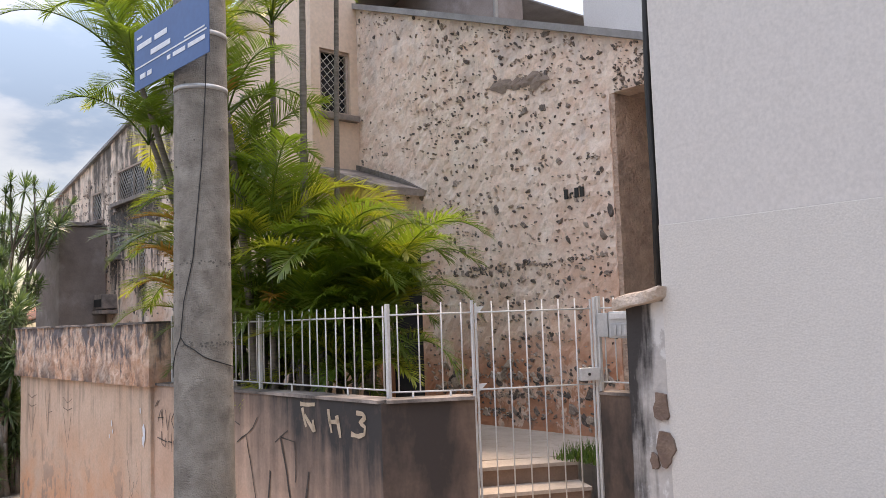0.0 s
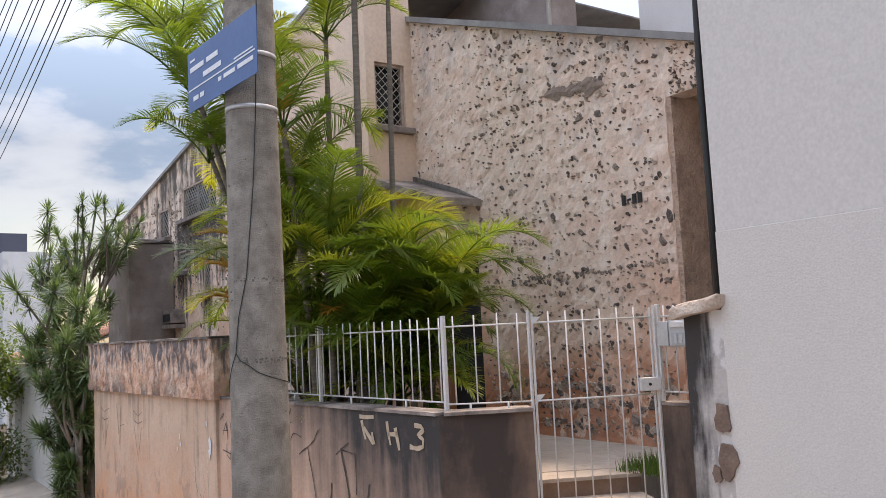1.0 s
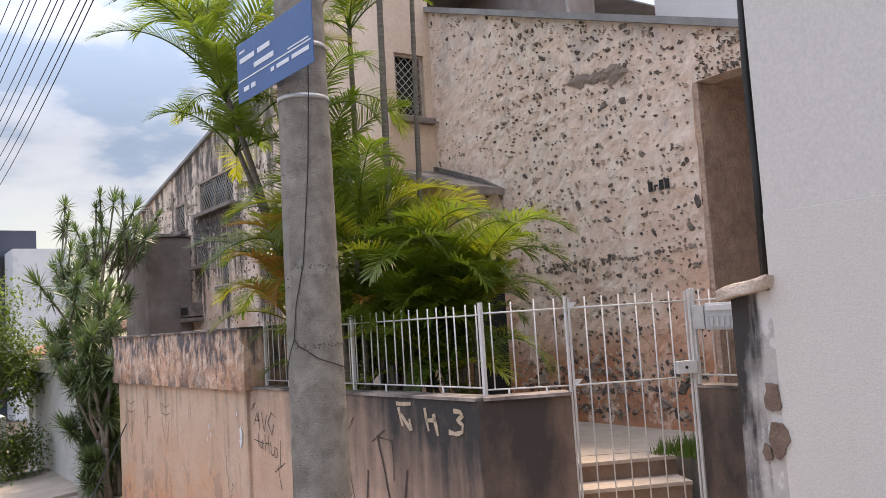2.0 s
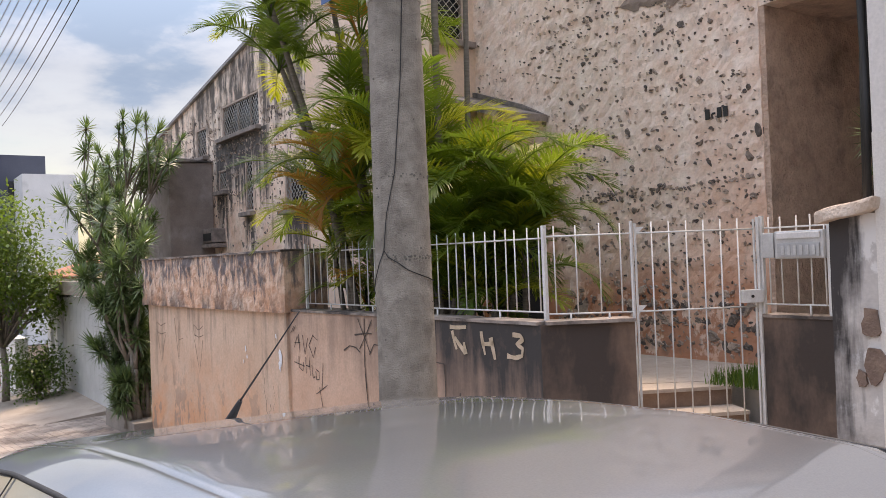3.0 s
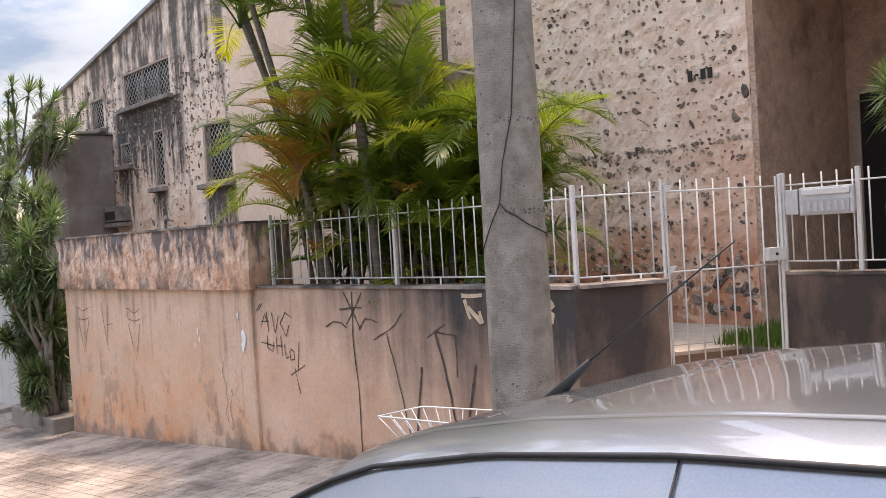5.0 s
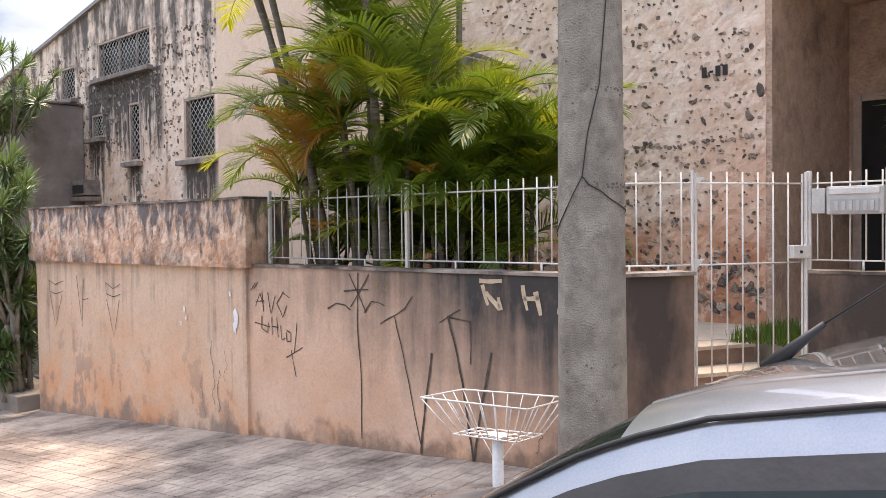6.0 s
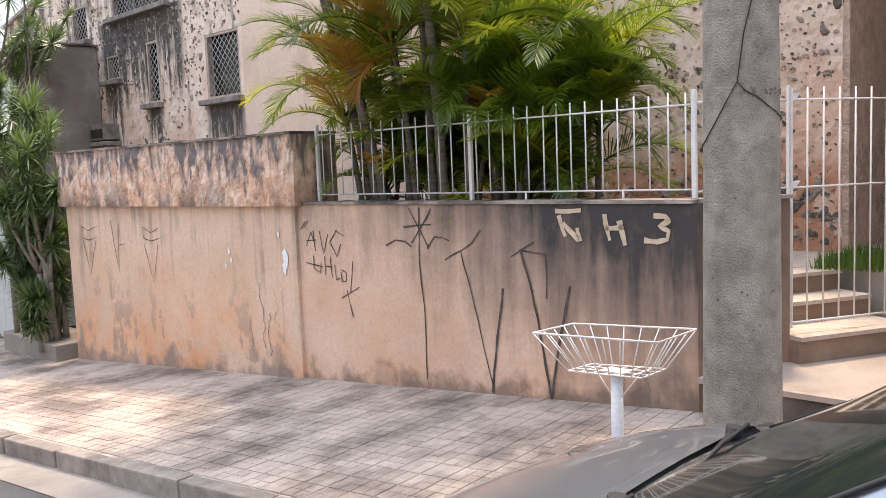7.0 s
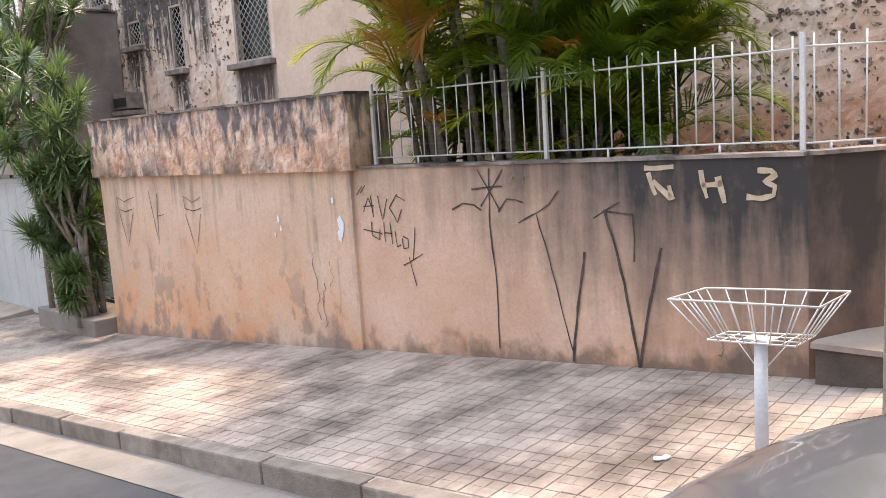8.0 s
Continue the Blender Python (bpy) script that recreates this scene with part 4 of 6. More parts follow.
gate = thing("iron_gate", "closed white iron bar gate with a lock box", "gate")
ga, gb = Vector((4.375, 4.935, 0)), Vector((5.20, 4.475, 0))
gd = (gb - ga).normalized()
for p in (ga, gb):
    part("stile", boxm(p.x - 0.007, p.y - 0.007, 0.60, p.x + 0.007, p.y + 0.007, 2.26, bevel=0.002), IRON, gate)
for z in (2.185, 1.585, 0.64):
    part("rail", rod(bmesh.new(), ga + Vector((0, 0, z)), gb + Vector((0, 0, z)), 0.009, sides=4), IRON, gate)
gbar = part("bar", rod(bmesh.new(), (0, 0, 0.62), (0, 0, 2.27), 0.0062, sides=6), IRON, gate)
for i in range(6):
    o = gbar if i == 0 else new("bar", gbar.data)
    o.parent = gate
    p = ga + (gb - ga) * (i + 0.95) / 6.9
    o.matrix_basis = pose(p.x, p.y, 0)
lock = part("lock_box", boxm(-0.07, -0.03, -0.05, 0.09, 0.03, 0.05, bevel=0.006), IRON, gate, "white metal lock box")
lock.matrix_basis = pose(gb.x - 0.05, gb.y + 0.01, 1.665, 0, 0, math.degrees(math.atan2(gd.y, gd.x)))
key = part("keyhole", rod(bmesh.new(), (0, -0.036, 0), (0, -0.028, 0), 0.012, sides=10), CABLE, lock, "black key cylinder")
for z in (2.16, 1.56):
    part("hinge_plate", prism(bmesh.new(), [(0.0, 0.0), (0.07, 0.07), (0.0, 0.07)], "y", -0.006, 0.006), IRON, gate).matrix_basis = pose(ga.x, ga.y, z, 0, 0, math.degrees(math.atan2(gd.y, gd.x)))
for p in (Vector((5.225, 4.455, 0)),):
    part("gate_post", boxm(p.x - 0.013, p.y - 0.013, 0.55, p.x + 0.013, p.y + 0.013, 2.275, bevel=0.003), IRON, gate)
part("gate_post", boxm(4.35 - 0.010, 4.95 - 0.010, 0.55, 4.35 + 0.010, 4.95 + 0.010, 2.28, bevel=0.003), IRON, gate)

mailbox = thing("mailbox", "grey metal letter box hung on the iron fence", "mailbox")
part("body", boxm(5.20, 3.90, 1.945, 5.36, 4.30, 2.155, bevel=0.012), STEEL_GREY, mailbox)
part("flap", boxm(5.185, 3.925, 2.095, 5.20, 4.275, 2.14, bevel=0.004), IRON, mailbox, "pale hinged letter flap")
part("panel", boxm(5.19, 3.93, 1.96, 5.20, 4.27, 2.06, bevel=0.004), surface("letter_box_panel", (0.36, 0.37, 0.37), (0.45, 0.46, 0.46), rough=0.4, scale=5, fine=60, bump=0.1), mailbox)
for i in range(6):
    part("rib", boxm(5.184, 3.96 + i * 0.05, 1.975, 5.19, 3.985 + i * 0.05, 2.045), STEEL_GREY, mailbox)
intercom = thing("intercom_box", "small grey metal intercom box by the gate", "intercom")
part("case", boxm(5.205, 4.31, 1.955, 5.30, 4.41, 2.145, bevel=0.006), STEEL_GREY, intercom)


# ---------------------------------------------------------------- pole, sign, cables
POLE_X, POLE_Y = 1.80, 4.15


def pole_r(z):
    return 0.1605 - 0.0075 * z


def on_pole(deg, z, lift=0.0):
    """A point on the pole's skin; 0 degrees faces +x, 180 the road."""
    a = radians(deg)
    return Vector((POLE_X + (pole_r(z) + lift) * math.cos(a), POLE_Y + (pole_r(z) + lift) * math.sin(a), z))


pole = thing("utility_pole", "weathered round concrete utility pole on the pavement", "utility pole")
SEAMS = (164, 193)                       # the two mould seams stand out as ribs, with a flatter strip between
bm = bmesh.new()
levels, around = 150, 72
prev = None
for i in range(levels + 1):
    z = -0.5 + 9.5 * i / levels
    ring = []
    for j in range(around):
        deg = 360 * j / around
        p = on_pole(deg, z)
        q = Vector((p.x * 22, p.y * 22, z * 16))
        lift = 0.0012 * noise.noise(q) + 0.0016 * noise.noise(Vector((p.x * 6, p.y * 6, z * 4)))
        for sm in SEAMS:
            if abs(deg - sm) < 2.6:
                lift += 0.0038 + 0.003 * noise.noise(Vector((sm, 0, z * 9)))
        if SEAMS[0] < deg < SEAMS[1]:
            lift -= 0.0035 * math.sin(math.pi * (deg - SEAMS[0]) / (SEAMS[1] - SEAMS[0]))
        ring.append(bm.verts.new(on_pole(deg, z, lift)))
    if prev:
        for j in range(around):
            bm.faces.new((prev[j], prev[(j + 1) % around], ring[(j + 1) % around], ring[j])).smooth = True
    prev = ring
bm.faces.new(prev)
part("shaft", bm, CONCRETE, pole)
HOLE = surface("pole_hole_shadow", (0.11, 0.098, 0.085), (0.20, 0.178, 0.15), scale=20, fine=60, bump=0)
hr = random.Random(9)
for i in range(80):
    z = hr.uniform(0.3, 4.3)
    deg = hr.choice(SEAMS) + hr.gauss(0, 3) if i < 22 else hr.uniform(150, 330)
    r0 = hr.uniform(0.002, 0.0055)
    part("pit", rod(bmesh.new(), on_pole(deg, z, 0.003), on_pole(deg, z, -0.02), r0, sides=7), HOLE, pole)
for zc, n in ((2.06, 44), (2.47, 26), (1.28, 14)):
    bm = bmesh.new()
    for k in range(n):
        deg, z = hr.uniform(195, 335), zc + hr.gauss(0, 0.045 if n > 50 else 0.008)
        rod(bm, on_pole(deg, z, 0.0035), on_pole(deg, z, -0.02), hr.uniform(0.002, 0.0065), sides=7)
    tagged(part("rough_band", bm, HOLE, pole), kind="stuff")


def pole_ring(z, h, lift):
    bm = bmesh.new()
    g = [[bm.verts.new(on_pole(360 * j / 40, zz, lf)) for j in range(40)] for zz, lf in ((z, 0.0), (z, lift), (z + h, lift), (z + h, 0.0))]
    for a, b in zip(g, g[1:]):
        for j in range(40):
            bm.faces.new((a[j], a[(j + 1) % 40], b[(j + 1) % 40], b[j])).smooth = True
    return bm


for z in (3.37, 3.66):
    part("steel_strap", pole_ring(z, 0.024, 0.005), STRAP, pole, "pale steel strap")

sign = thing("street_name_sign", "blue enamel street sign strapped to a concrete pole", "street sign", at=pose(1.625, 4.13, 3.62, 0, 0, 3))
part("plate", boxm(-0.004, -0.44, -0.17, 0.0, 0.44, 0.17, bevel=0.001), SIGN_BLUE, sign)
part("line", boxm(-0.0065, -0.42, -0.052, -0.0045, 0.42, -0.044), SIGN_WHITE, sign)
for nm, y0, y1, z0, z1 in (("text_bar", 0.40, 0.33, 0.110, 0.122), ("text_bar", 0.40, 0.21, 0.052, 0.080), ("text_bar", 0.17, 0.02, 0.052, 0.080), ("text_bar", 0.22, -0.02, -0.015, 0.013), ("text_bar", -0.18, -0.40, -0.034, -0.026),
                           ("text_bar", 0.36, 0.29, -0.118, -0.092), ("text_bar", 0.265, 0.21, -0.118, -0.092), ("text_bar", 0.02, -0.02, -0.094, -0.072), ("text_bar", -0.05, -0.19, -0.094, -0.072), ("text_bar", -0.22, -0.40, -0.094, -0.072)):
    part(nm, boxm(-0.0065, min(y0, y1), z0, -0.0045, max(y0, y1), z1), SIGN_WHITE, sign)
wire = thing("pole_cable", "thin black cable running down the concrete pole", "cable")
cp = [on_pole(d, z, 0.006) for d, z in ((268, 5.2), (264, 3.9), (255, 3.33), (246, 2.96), (228, 2.49), (208, 2.28), (199, 2.10), (209, 2.065), (229, 2.035), (246, 2.0), (263, 1.98), (292, 1.955), (320, 1.94), (350, 1.93))]
part("wire", tube(bmesh.new(), cp, 0.0028, 5), CABLE, wire)
part("wire", tube(bmesh.new(), [on_pole(d, z, 0.006) for d, z in ((199, 2.10), (184, 2.03), (168, 1.96), (150, 1.90), (130, 1.86), (111, 1.84))], 0.0028, 5), CABLE, wire)
bundle = thing("cable_bundle", "dark cables hanging down a house corner", "cable")
cr = random.Random(3)
for k in range(6):
    x, y = 3.90 + k * 0.03, 2.84 + cr.uniform(0.0, 0.05)
    pts = [(x + 0.012 * cr.gauss(0, 1), y + 0.02 * cr.gauss(0, 1) + 0.0, 2.25 + (7.5 - 2.25) * i / 9) for i in range(10)]
    part("wire", tube(bmesh.new(), pts, 0.012 if k % 2 else 0.02, 5), CABLE, bundle)
part("wire_loop", tube(bmesh.new(), [(3.9 , 2.95 + 0.10 + 0.08 * math.cos(a) + 0.05 * math.sin(a), 4.86 + 0.13 * math.sin(a)) for a in [i * 0.5 for i in range(13)]], 0.006, 5), CABLE, bundle)
lines = thing("overhead_wires", "bundle of black overhead power lines above the street", "power lines")
for k in range(10):
    a = Vector((1.80 + 0.05 * (k % 3), 4.1, 6.35 + 0.17 * k))
    b = Vector((3.15 - 0.13 * k, 30.0, 6.75 + 0.20 * k))
    pts = [a.lerp(b, i / 14) - Vector((0, 0, 1.1 * (i / 14) * (1 - i / 14))) for i in range(15)]
    part("wire", tube(bmesh.new(), pts, 0.008, 4), CABLE, lines)


# ---------------------------------------------------------------- spray scrawls
def ribbon(bm, pts, width, x_of, lift=0.007):
    pts = [Vector((p[0], p[1])) for p in pts]
    L, R = [], []
    for i, p in enumerate(pts):
        d = (pts[min(i + 1, len(pts) - 1)] - pts[max(i - 1, 0)]).normalized()
        n = Vector((-d.y, d.x)) * width / 2 * (0.95 + 0.55 * noise.noise(Vector((p.x * 11, p.y * 11, 0))))
        L.append(bm.verts.new((x_of(p.x + n.x) - lift, p.x + n.x, p.y + n.y)))
        R.append(bm.verts.new((x_of(p.x - n.x) - lift, p.x - n.x, p.y - n.y)))
    for i in range(len(pts) - 1):
        bm.faces.new((L[i], L[i + 1], R[i + 1], R[i]))


def fine_line(pts, n=5):
    out = []
    for a, b in zip(pts, pts[1:]):
        out += [(a[0] + (b[0] - a[0]) * k / n, a[1] + (b[1] - a[1]) * k / n) for k in range(n)]
    out.append(pts[-1])
    return [(p[0] + 0.012 * noise.noise(Vector((p[0] * 5, p[1] * 5, 1))), p[1] + 0.012 * noise.noise(Vector((p[0] * 5, p[1] * 5, 7)))) for p in out]


def scrawl(label, ink, width, strokes, x_of, lift=0.007):
    g = thing("graffiti", label, "graffiti")
    for s in strokes:
        bm = bmesh.new()
        ribbon(bm, fine_line(s), width, x_of, lift)
        part("stroke", bm, ink, g)


def wx(y):
    return along(WALL, y)


def lx(y):
    return along(WALL, y) - 0.035


scrawl("cream spray painted characters on blackened wall", CREAM_INK, 0.036,
       [[(6.37, 1.43), (6.31, 1.27)], [(6.40, 1.46), (6.18, 1.46)], [(6.33, 1.38), (6.20, 1.25)], [(6.21, 1.34), (6.19, 1.24)],
        [(5.99, 1.44), (5.95, 1.25)], [(5.98, 1.34), (5.84, 1.35)], [(5.87, 1.40), (5.83, 1.22)],
        [(5.61, 1.43), (5.52, 1.43), (5.49, 1.40), (5.56, 1.36), (5.49, 1.33), (5.50, 1.27), (5.58, 1.25), (5.68, 1.255)]], wx)
scrawl("black spray painted star on a long stem", BLACK_INK, 0.0135,
       [[(7.77, 1.48), (7.78, 1.02), (7.74, 0.55), (7.75, 0.0)], [(7.95, 1.32), (7.64, 1.34)], [(7.88, 1.48), (7.68, 1.15)], [(7.63, 1.47), (7.86, 1.18)],
        [(8.17, 1.15), (8.06, 1.20), (7.93, 1.19), (7.86, 1.15)], [(7.69, 1.13), (7.60, 1.24), (7.52, 1.24), (7.44, 1.21)]], wx)
scrawl("black spray painted thin strokes on a wall", BLACK_INK, 0.0115, [[(7.50, 1.05), (7.32, 1.13), (7.20, 1.20), (7.11, 1.31)], [(7.32, 1.12), (7.17, 0.59), (7.03, 0.02)], [(6.82, 1.10), (6.70, 1.16), (6.60, 1.22)], [(6.72, 1.15), (6.50, 1.14), (6.49, 0.79)]], wx)
scrawl("heavy black spray painted strokes on a wall", BLACK_INK, 0.022, [[(6.90, 0.85), (6.98, 0.42), (7.04, -0.02)], [(6.72, 1.16), (6.58, 0.63), (6.48, 0.0)], [(6.29, 0.90), (6.40, 0.42), (6.48, 0.0)]], wx, 0.009)
scrawl("small black sprayed tag on salmon wall", BLACK_INK, 0.0105,
       [[(9.32, 1.27), (9.24, 1.35)], [(9.27, 1.29), (9.20, 1.36)], [(9.24, 1.11), (9.17, 1.25), (9.11, 1.11)], [(9.14, 1.27), (9.11, 1.06)], [(9.24, 1.16), (9.10, 1.17)], [(9.05, 1.26), (9.00, 1.04), (8.93, 1.24)],
        [(8.80, 1.28), (8.91, 1.16), (8.82, 1.02), (8.76, 1.14)], [(8.82, 1.27), (8.71, 1.22)],
        [(9.26, 0.95), (9.02, 0.92)], [(9.14, 1.02), (9.15, 0.90), (9.06, 0.86), (9.04, 0.96)], [(8.99, 1.02), (8.99, 0.84)], [(8.92, 1.02), (8.90, 0.82)], [(8.99, 0.93), (8.90, 0.92)],
        [(8.86, 0.94), (8.84, 0.80), (8.79, 0.82)], [(8.76, 0.90), (8.70, 0.88), (8.70, 0.80), (8.76, 0.79), (8.77, 0.88)], [(8.61, 0.99), (8.65, 0.70)], [(8.70, 0.72), (8.63, 0.46)], [(8.78, 0.64), (8.53, 0.75)]], wx)
scrawl("thin black sprayed tooth shapes on salmon wall", BLACK_INK, 0.0085,
       [[(13.64, 1.24), (13.47, 1.19), (13.23, 1.24)], [(13.64, 1.24), (13.62, 1.09), (13.46, 1.06), (13.26, 1.10)], [(13.62, 1.08), (13.48, 0.62), (13.28, 1.06)],
        [(12.88, 1.32), (12.75, 0.68), (12.70, 1.28)], [(12.73, 1.02), (12.58, 1.04)],
        [(12.15, 1.25), (11.98, 1.19), (11.80, 1.25)], [(12.15, 1.25), (12.13, 1.12), (11.98, 1.09), (11.80, 1.13)], [(12.13, 1.06), (11.97, 0.60), (11.83, 1.06)]], lx, 0.008)

cracks = bmesh.new()
cr2 = random.Random(21)
for y0, z0, z1 in ((9.95, 0.72, 0.02), (9.82, 0.40, -0.05), (9.72, 0.62, 0.30), (10.15, 0.30, -0.12), (5.62, 0.42, 0.14), (5.78, 0.36, 0.16)):
    pts, y = [], y0
    for i in range(22):
        pts.append((y, z0 + (z1 - z0) * i / 21 + cr2.uniform(-0.012, 0.012)))
        y += cr2.uniform(-0.022, 0.026)
    ribbon(cracks, pts, cr2.uniform(0.004, 0.009), lx if y0 > 9.36 else wx, 0.0085)
tagged(part("wall_cracks", cracks, surface("crack_shadow", (0.12, 0.085, 0.065), (0.22, 0.16, 0.13), scale=20, fine=60, bump=0), left_wall), kind="stuff")
flakes = bmesh.new()
for y0, z0, sc in ((9.52, 0.98, 0.09), (9.55, 0.88, 0.06), (10.45, 1.02, 0.035), (10.42, 0.93, 0.03), (10.52, 0.86, 0.025), (9.62, 1.22, 0.03)):
    vs = [flakes.verts.new((lx(y0) - 0.0095, y0 + sc * cr2.uniform(0.3, 0.8) * math.cos(a), z0 + sc * cr2.uniform(0.6, 1.5) * math.sin(a))) for a in [2 * math.pi * i / 9 for i in range(9)]]
    flakes.faces.new(vs)
tagged(part("paint_flakes", flakes, SIGN_WHITE, left_wall), kind="stuff")


# ---------------------------------------------------------------- litter basket on a post
basket = thing("litter_basket", "white wire litter basket on a metal post", "litter basket")
rim = [Vector(p) for p in ((1.75, 5.19, 0.99), (2.055, 5.16, 0.99), (2.245, 4.575, 0.99), (1.875, 4.575, 0.99))]
ctr = sum(rim, Vector()) / 4
foot = [ctr + (p - ctr) * 0.60 + Vector((0.02, 0, -0.195)) for p in rim]
for r0, rad in ((rim, 0.0052), (foot, 0.0045)):
    part("hoop", tube(bmesh.new(), r0 + [r0[0]], rad, 6), IRON, basket)
for i in range(4):
    n = 7 if i % 2 else 4
    for k in range(n):
        s = k / n
        a, b = rim[i].lerp(rim[(i + 1) % 4], s), foot[i].lerp(foot[(i + 1) % 4], s)
        part("wire", rod(bmesh.new(), a, b, 0.0034, sides=5), IRON, basket)
for k in range(1, 6):
    a, b = foot[1].lerp(foot[2], k / 6), foot[0].lerp(foot[3], k / 6)
    part("wire", rod(bmesh.new(), a, b, 0.0034, sides=5), IRON, basket)
for k in range(1, 3):
    part("wire", rod(bmesh.new(), foot[0].lerp(foot[1], k / 3), foot[3].lerp(foot[2], k / 3), 0.0034, sides=5), IRON, basket)
bx, by = foot[0].lerp(foot[2], 0.5).x, foot[0].lerp(foot[2], 0.5).y
part("post", rod(bmesh.new(), (bx, by, ground_z(bx, by) - 0.05), (bx, by, 0.785), 0.030, sides=14), surface("post_grey_paint", (0.50, 0.52, 0.53), (0.60, 0.62, 0.63), rough=0.5, scale=5, fine=50, bump=0.15), basket, "pale grey painted tube")
part("top_plate", boxm(bx - 0.045, by - 0.06, 0.782, bx + 0.045, by + 0.06, 0.795, bevel=0.004), IRON, basket)
for s in (-1, 1):
    part("brace", rod(bmesh.new(), (bx, by, 0.63), (bx, by + s * 0.13, 0.792), 0.003, sides=5), IRON, basket)

paper = bmesh.new()
for k, (dx, dy) in enumerate(((0, 0), (0.030, -0.016), (-0.012, 0.014))):
    bmesh.ops.create_icosphere(paper, subdivisions=2, radius=0.022, matrix=pose(2.14 + dx, 5.47 + dy, ground_z(2.14, 5.47) + 0.010) @ Matrix.Diagonal((1.2, 1, 0.45, 1)))
for v in paper.verts:
    v.co += noise.noise_vector(v.co * 45) * 0.008
tagged(part("crumpled_paper", paper, PAPER), "crumpled white paper lying on the pavement", "litter")


# ---------------------------------------------------------------- parked car
SILVER = surface("silver_car_paint", (0.28, 0.30, 0.325), (0.31, 0.33, 0.355), rough=0.30, metal=0.7, scale=2, fine=300, bump=0.015)
for _n in (SILVER.node_tree.nodes["Principled BSDF"],):
    _n.inputs["Coat Weight"].default_value = 1.0
    _n.inputs["Coat Roughness"].default_value = 0.03
RUBBER = surface("black_rubber", (0.012, 0.012, 0.013), (0.025, 0.025, 0.026), rough=0.6, scale=8, fine=60, bump=0.1)
TRIM = surface("dark_car_trim", (0.06, 0.064, 0.072), (0.085, 0.09, 0.10), rough=0.55, scale=8, fine=90, bump=0.1)
CAR_GLASS = surface("tinted_car_glass", (0.010, 0.014, 0.013), (0.018, 0.024, 0.022), rough=0.04, scale=1.5, fine=30, bump=0.0, spec=0.3)
RIM_MAT = surface("alloy_rim", (0.45, 0.46, 0.47), (0.55, 0.56, 0.57), rough=0.35, metal=0.7, scale=6, fine=50, bump=0.05)
LAMP = surface("headlamp_lens", (0.55, 0.57, 0.58), (0.66, 0.68, 0.69), rough=0.08, scale=5, fine=30, bump=0.1)

CAR_X, CAR_Y = 0.24, 2.33
car_pitch = math.degrees(math.atan2(road_z(CAR_X, CAR_Y + 1.2) - road_z(CAR_X, CAR_Y - 1.2), 2.4))
car = thing("parked_car", "silver hatchback parked against the kerb", "car", at=pose(CAR_X, CAR_Y, road_z(CAR_X, CAR_Y) - 0.030, car_pitch + 1.3, 1.9, 3.3))

# stations from tail to nose: y, sill half width, waist half width, waist height, roof-edge half width, roof-edge height, crown height
STATIONS = [
    (-1.76, 0.74, 0.70, 0.86, 0.50, 0.98, 1.00), (-1.66, 0.79, 0.77, 0.90, 0.53, 1.13, 1.16), (-1.50, 0.81, 0.80, 0.92, 0.55, 1.26, 1.30), (-1.30, 0.82, 0.81, 0.93, 0.565, 1.335, 1.378),
    (-1.00, 0.82, 0.82, 0.93, 0.574, 1.378, 1.424), (-0.70, 0.82, 0.82, 0.92, 0.577, 1.400, 1.448), (-0.39, 0.82, 0.82, 0.92, 0.578, 1.410, 1.458), (-0.10, 0.82, 0.82, 0.91, 0.584, 1.404, 1.452),
    (0.13, 0.82, 0.82, 0.91, 0.590, 1.380, 1.434), (0.25, 0.82, 0.82, 0.905, 0.593, 1.350, 1.412), (0.33, 0.82, 0.82, 0.905, 0.598, 1.322, 1.386), (0.44, 0.82, 0.82, 0.90, 0.606, 1.272, 1.338),
    (0.65, 0.82, 0.82, 0.90, 0.630, 1.170, 1.236), (0.90, 0.82, 0.815, 0.89, 0.662, 1.045, 1.110), (1.22, 0.82, 0.81, 0.90, 0.70, 0.92, 0.985)]


def station(y):
    for a, b in zip(STATIONS, STATIONS[1:]):
        if a[0] <= y <= b[0]:
            k = (y - a[0]) / (b[0] - a[0])
            return [p + (q - p) * k for p, q in zip(a, b)]
    return list(STATIONS[-1] if y > 0 else STATIONS[0])


def side_point(y, s, k):
    """A point of the glasshouse side: k 0 at the waist, 1 at the roof edge; s -1 for the driver's side."""
    _, sw, ww, wz, rw, rz, cz = station(y)
    bow = 0.025 * math.sin(math.pi * k)
    return Vector((s * (ww + (rw - ww) * k + bow), y, wz + (rz - wz) * k))


def loft(rows, closed=False):
    bm = bmesh.new()
    g = [[bm.verts.new(p) for p in r] for r in rows]
    for a, b in zip(g, g[1:]):
        for i in range(len(a) - (0 if closed else 1)):
            f = bm.faces.new((a[i], a[(i + 1) % len(a)], b[(i + 1) % len(a)], b[i]))
            f.smooth = True
    bmesh.ops.recalc_face_normals(bm, faces=bm.faces)
    return bm


def span(a, b, n):
    return [a + (b - a) * i / n for i in range(n + 1)]


# roof skin: a flat panel, a shallow ditch each side, then the rounded rail over the doors
def roof_z(u, rz, cz):
    fall = max(0.0, (abs(u) - 0.72) / 0.28)
    return rz + (cz - rz) * (0.72 * (1 - fall * fall) + 0.08 * (1 - u * u))


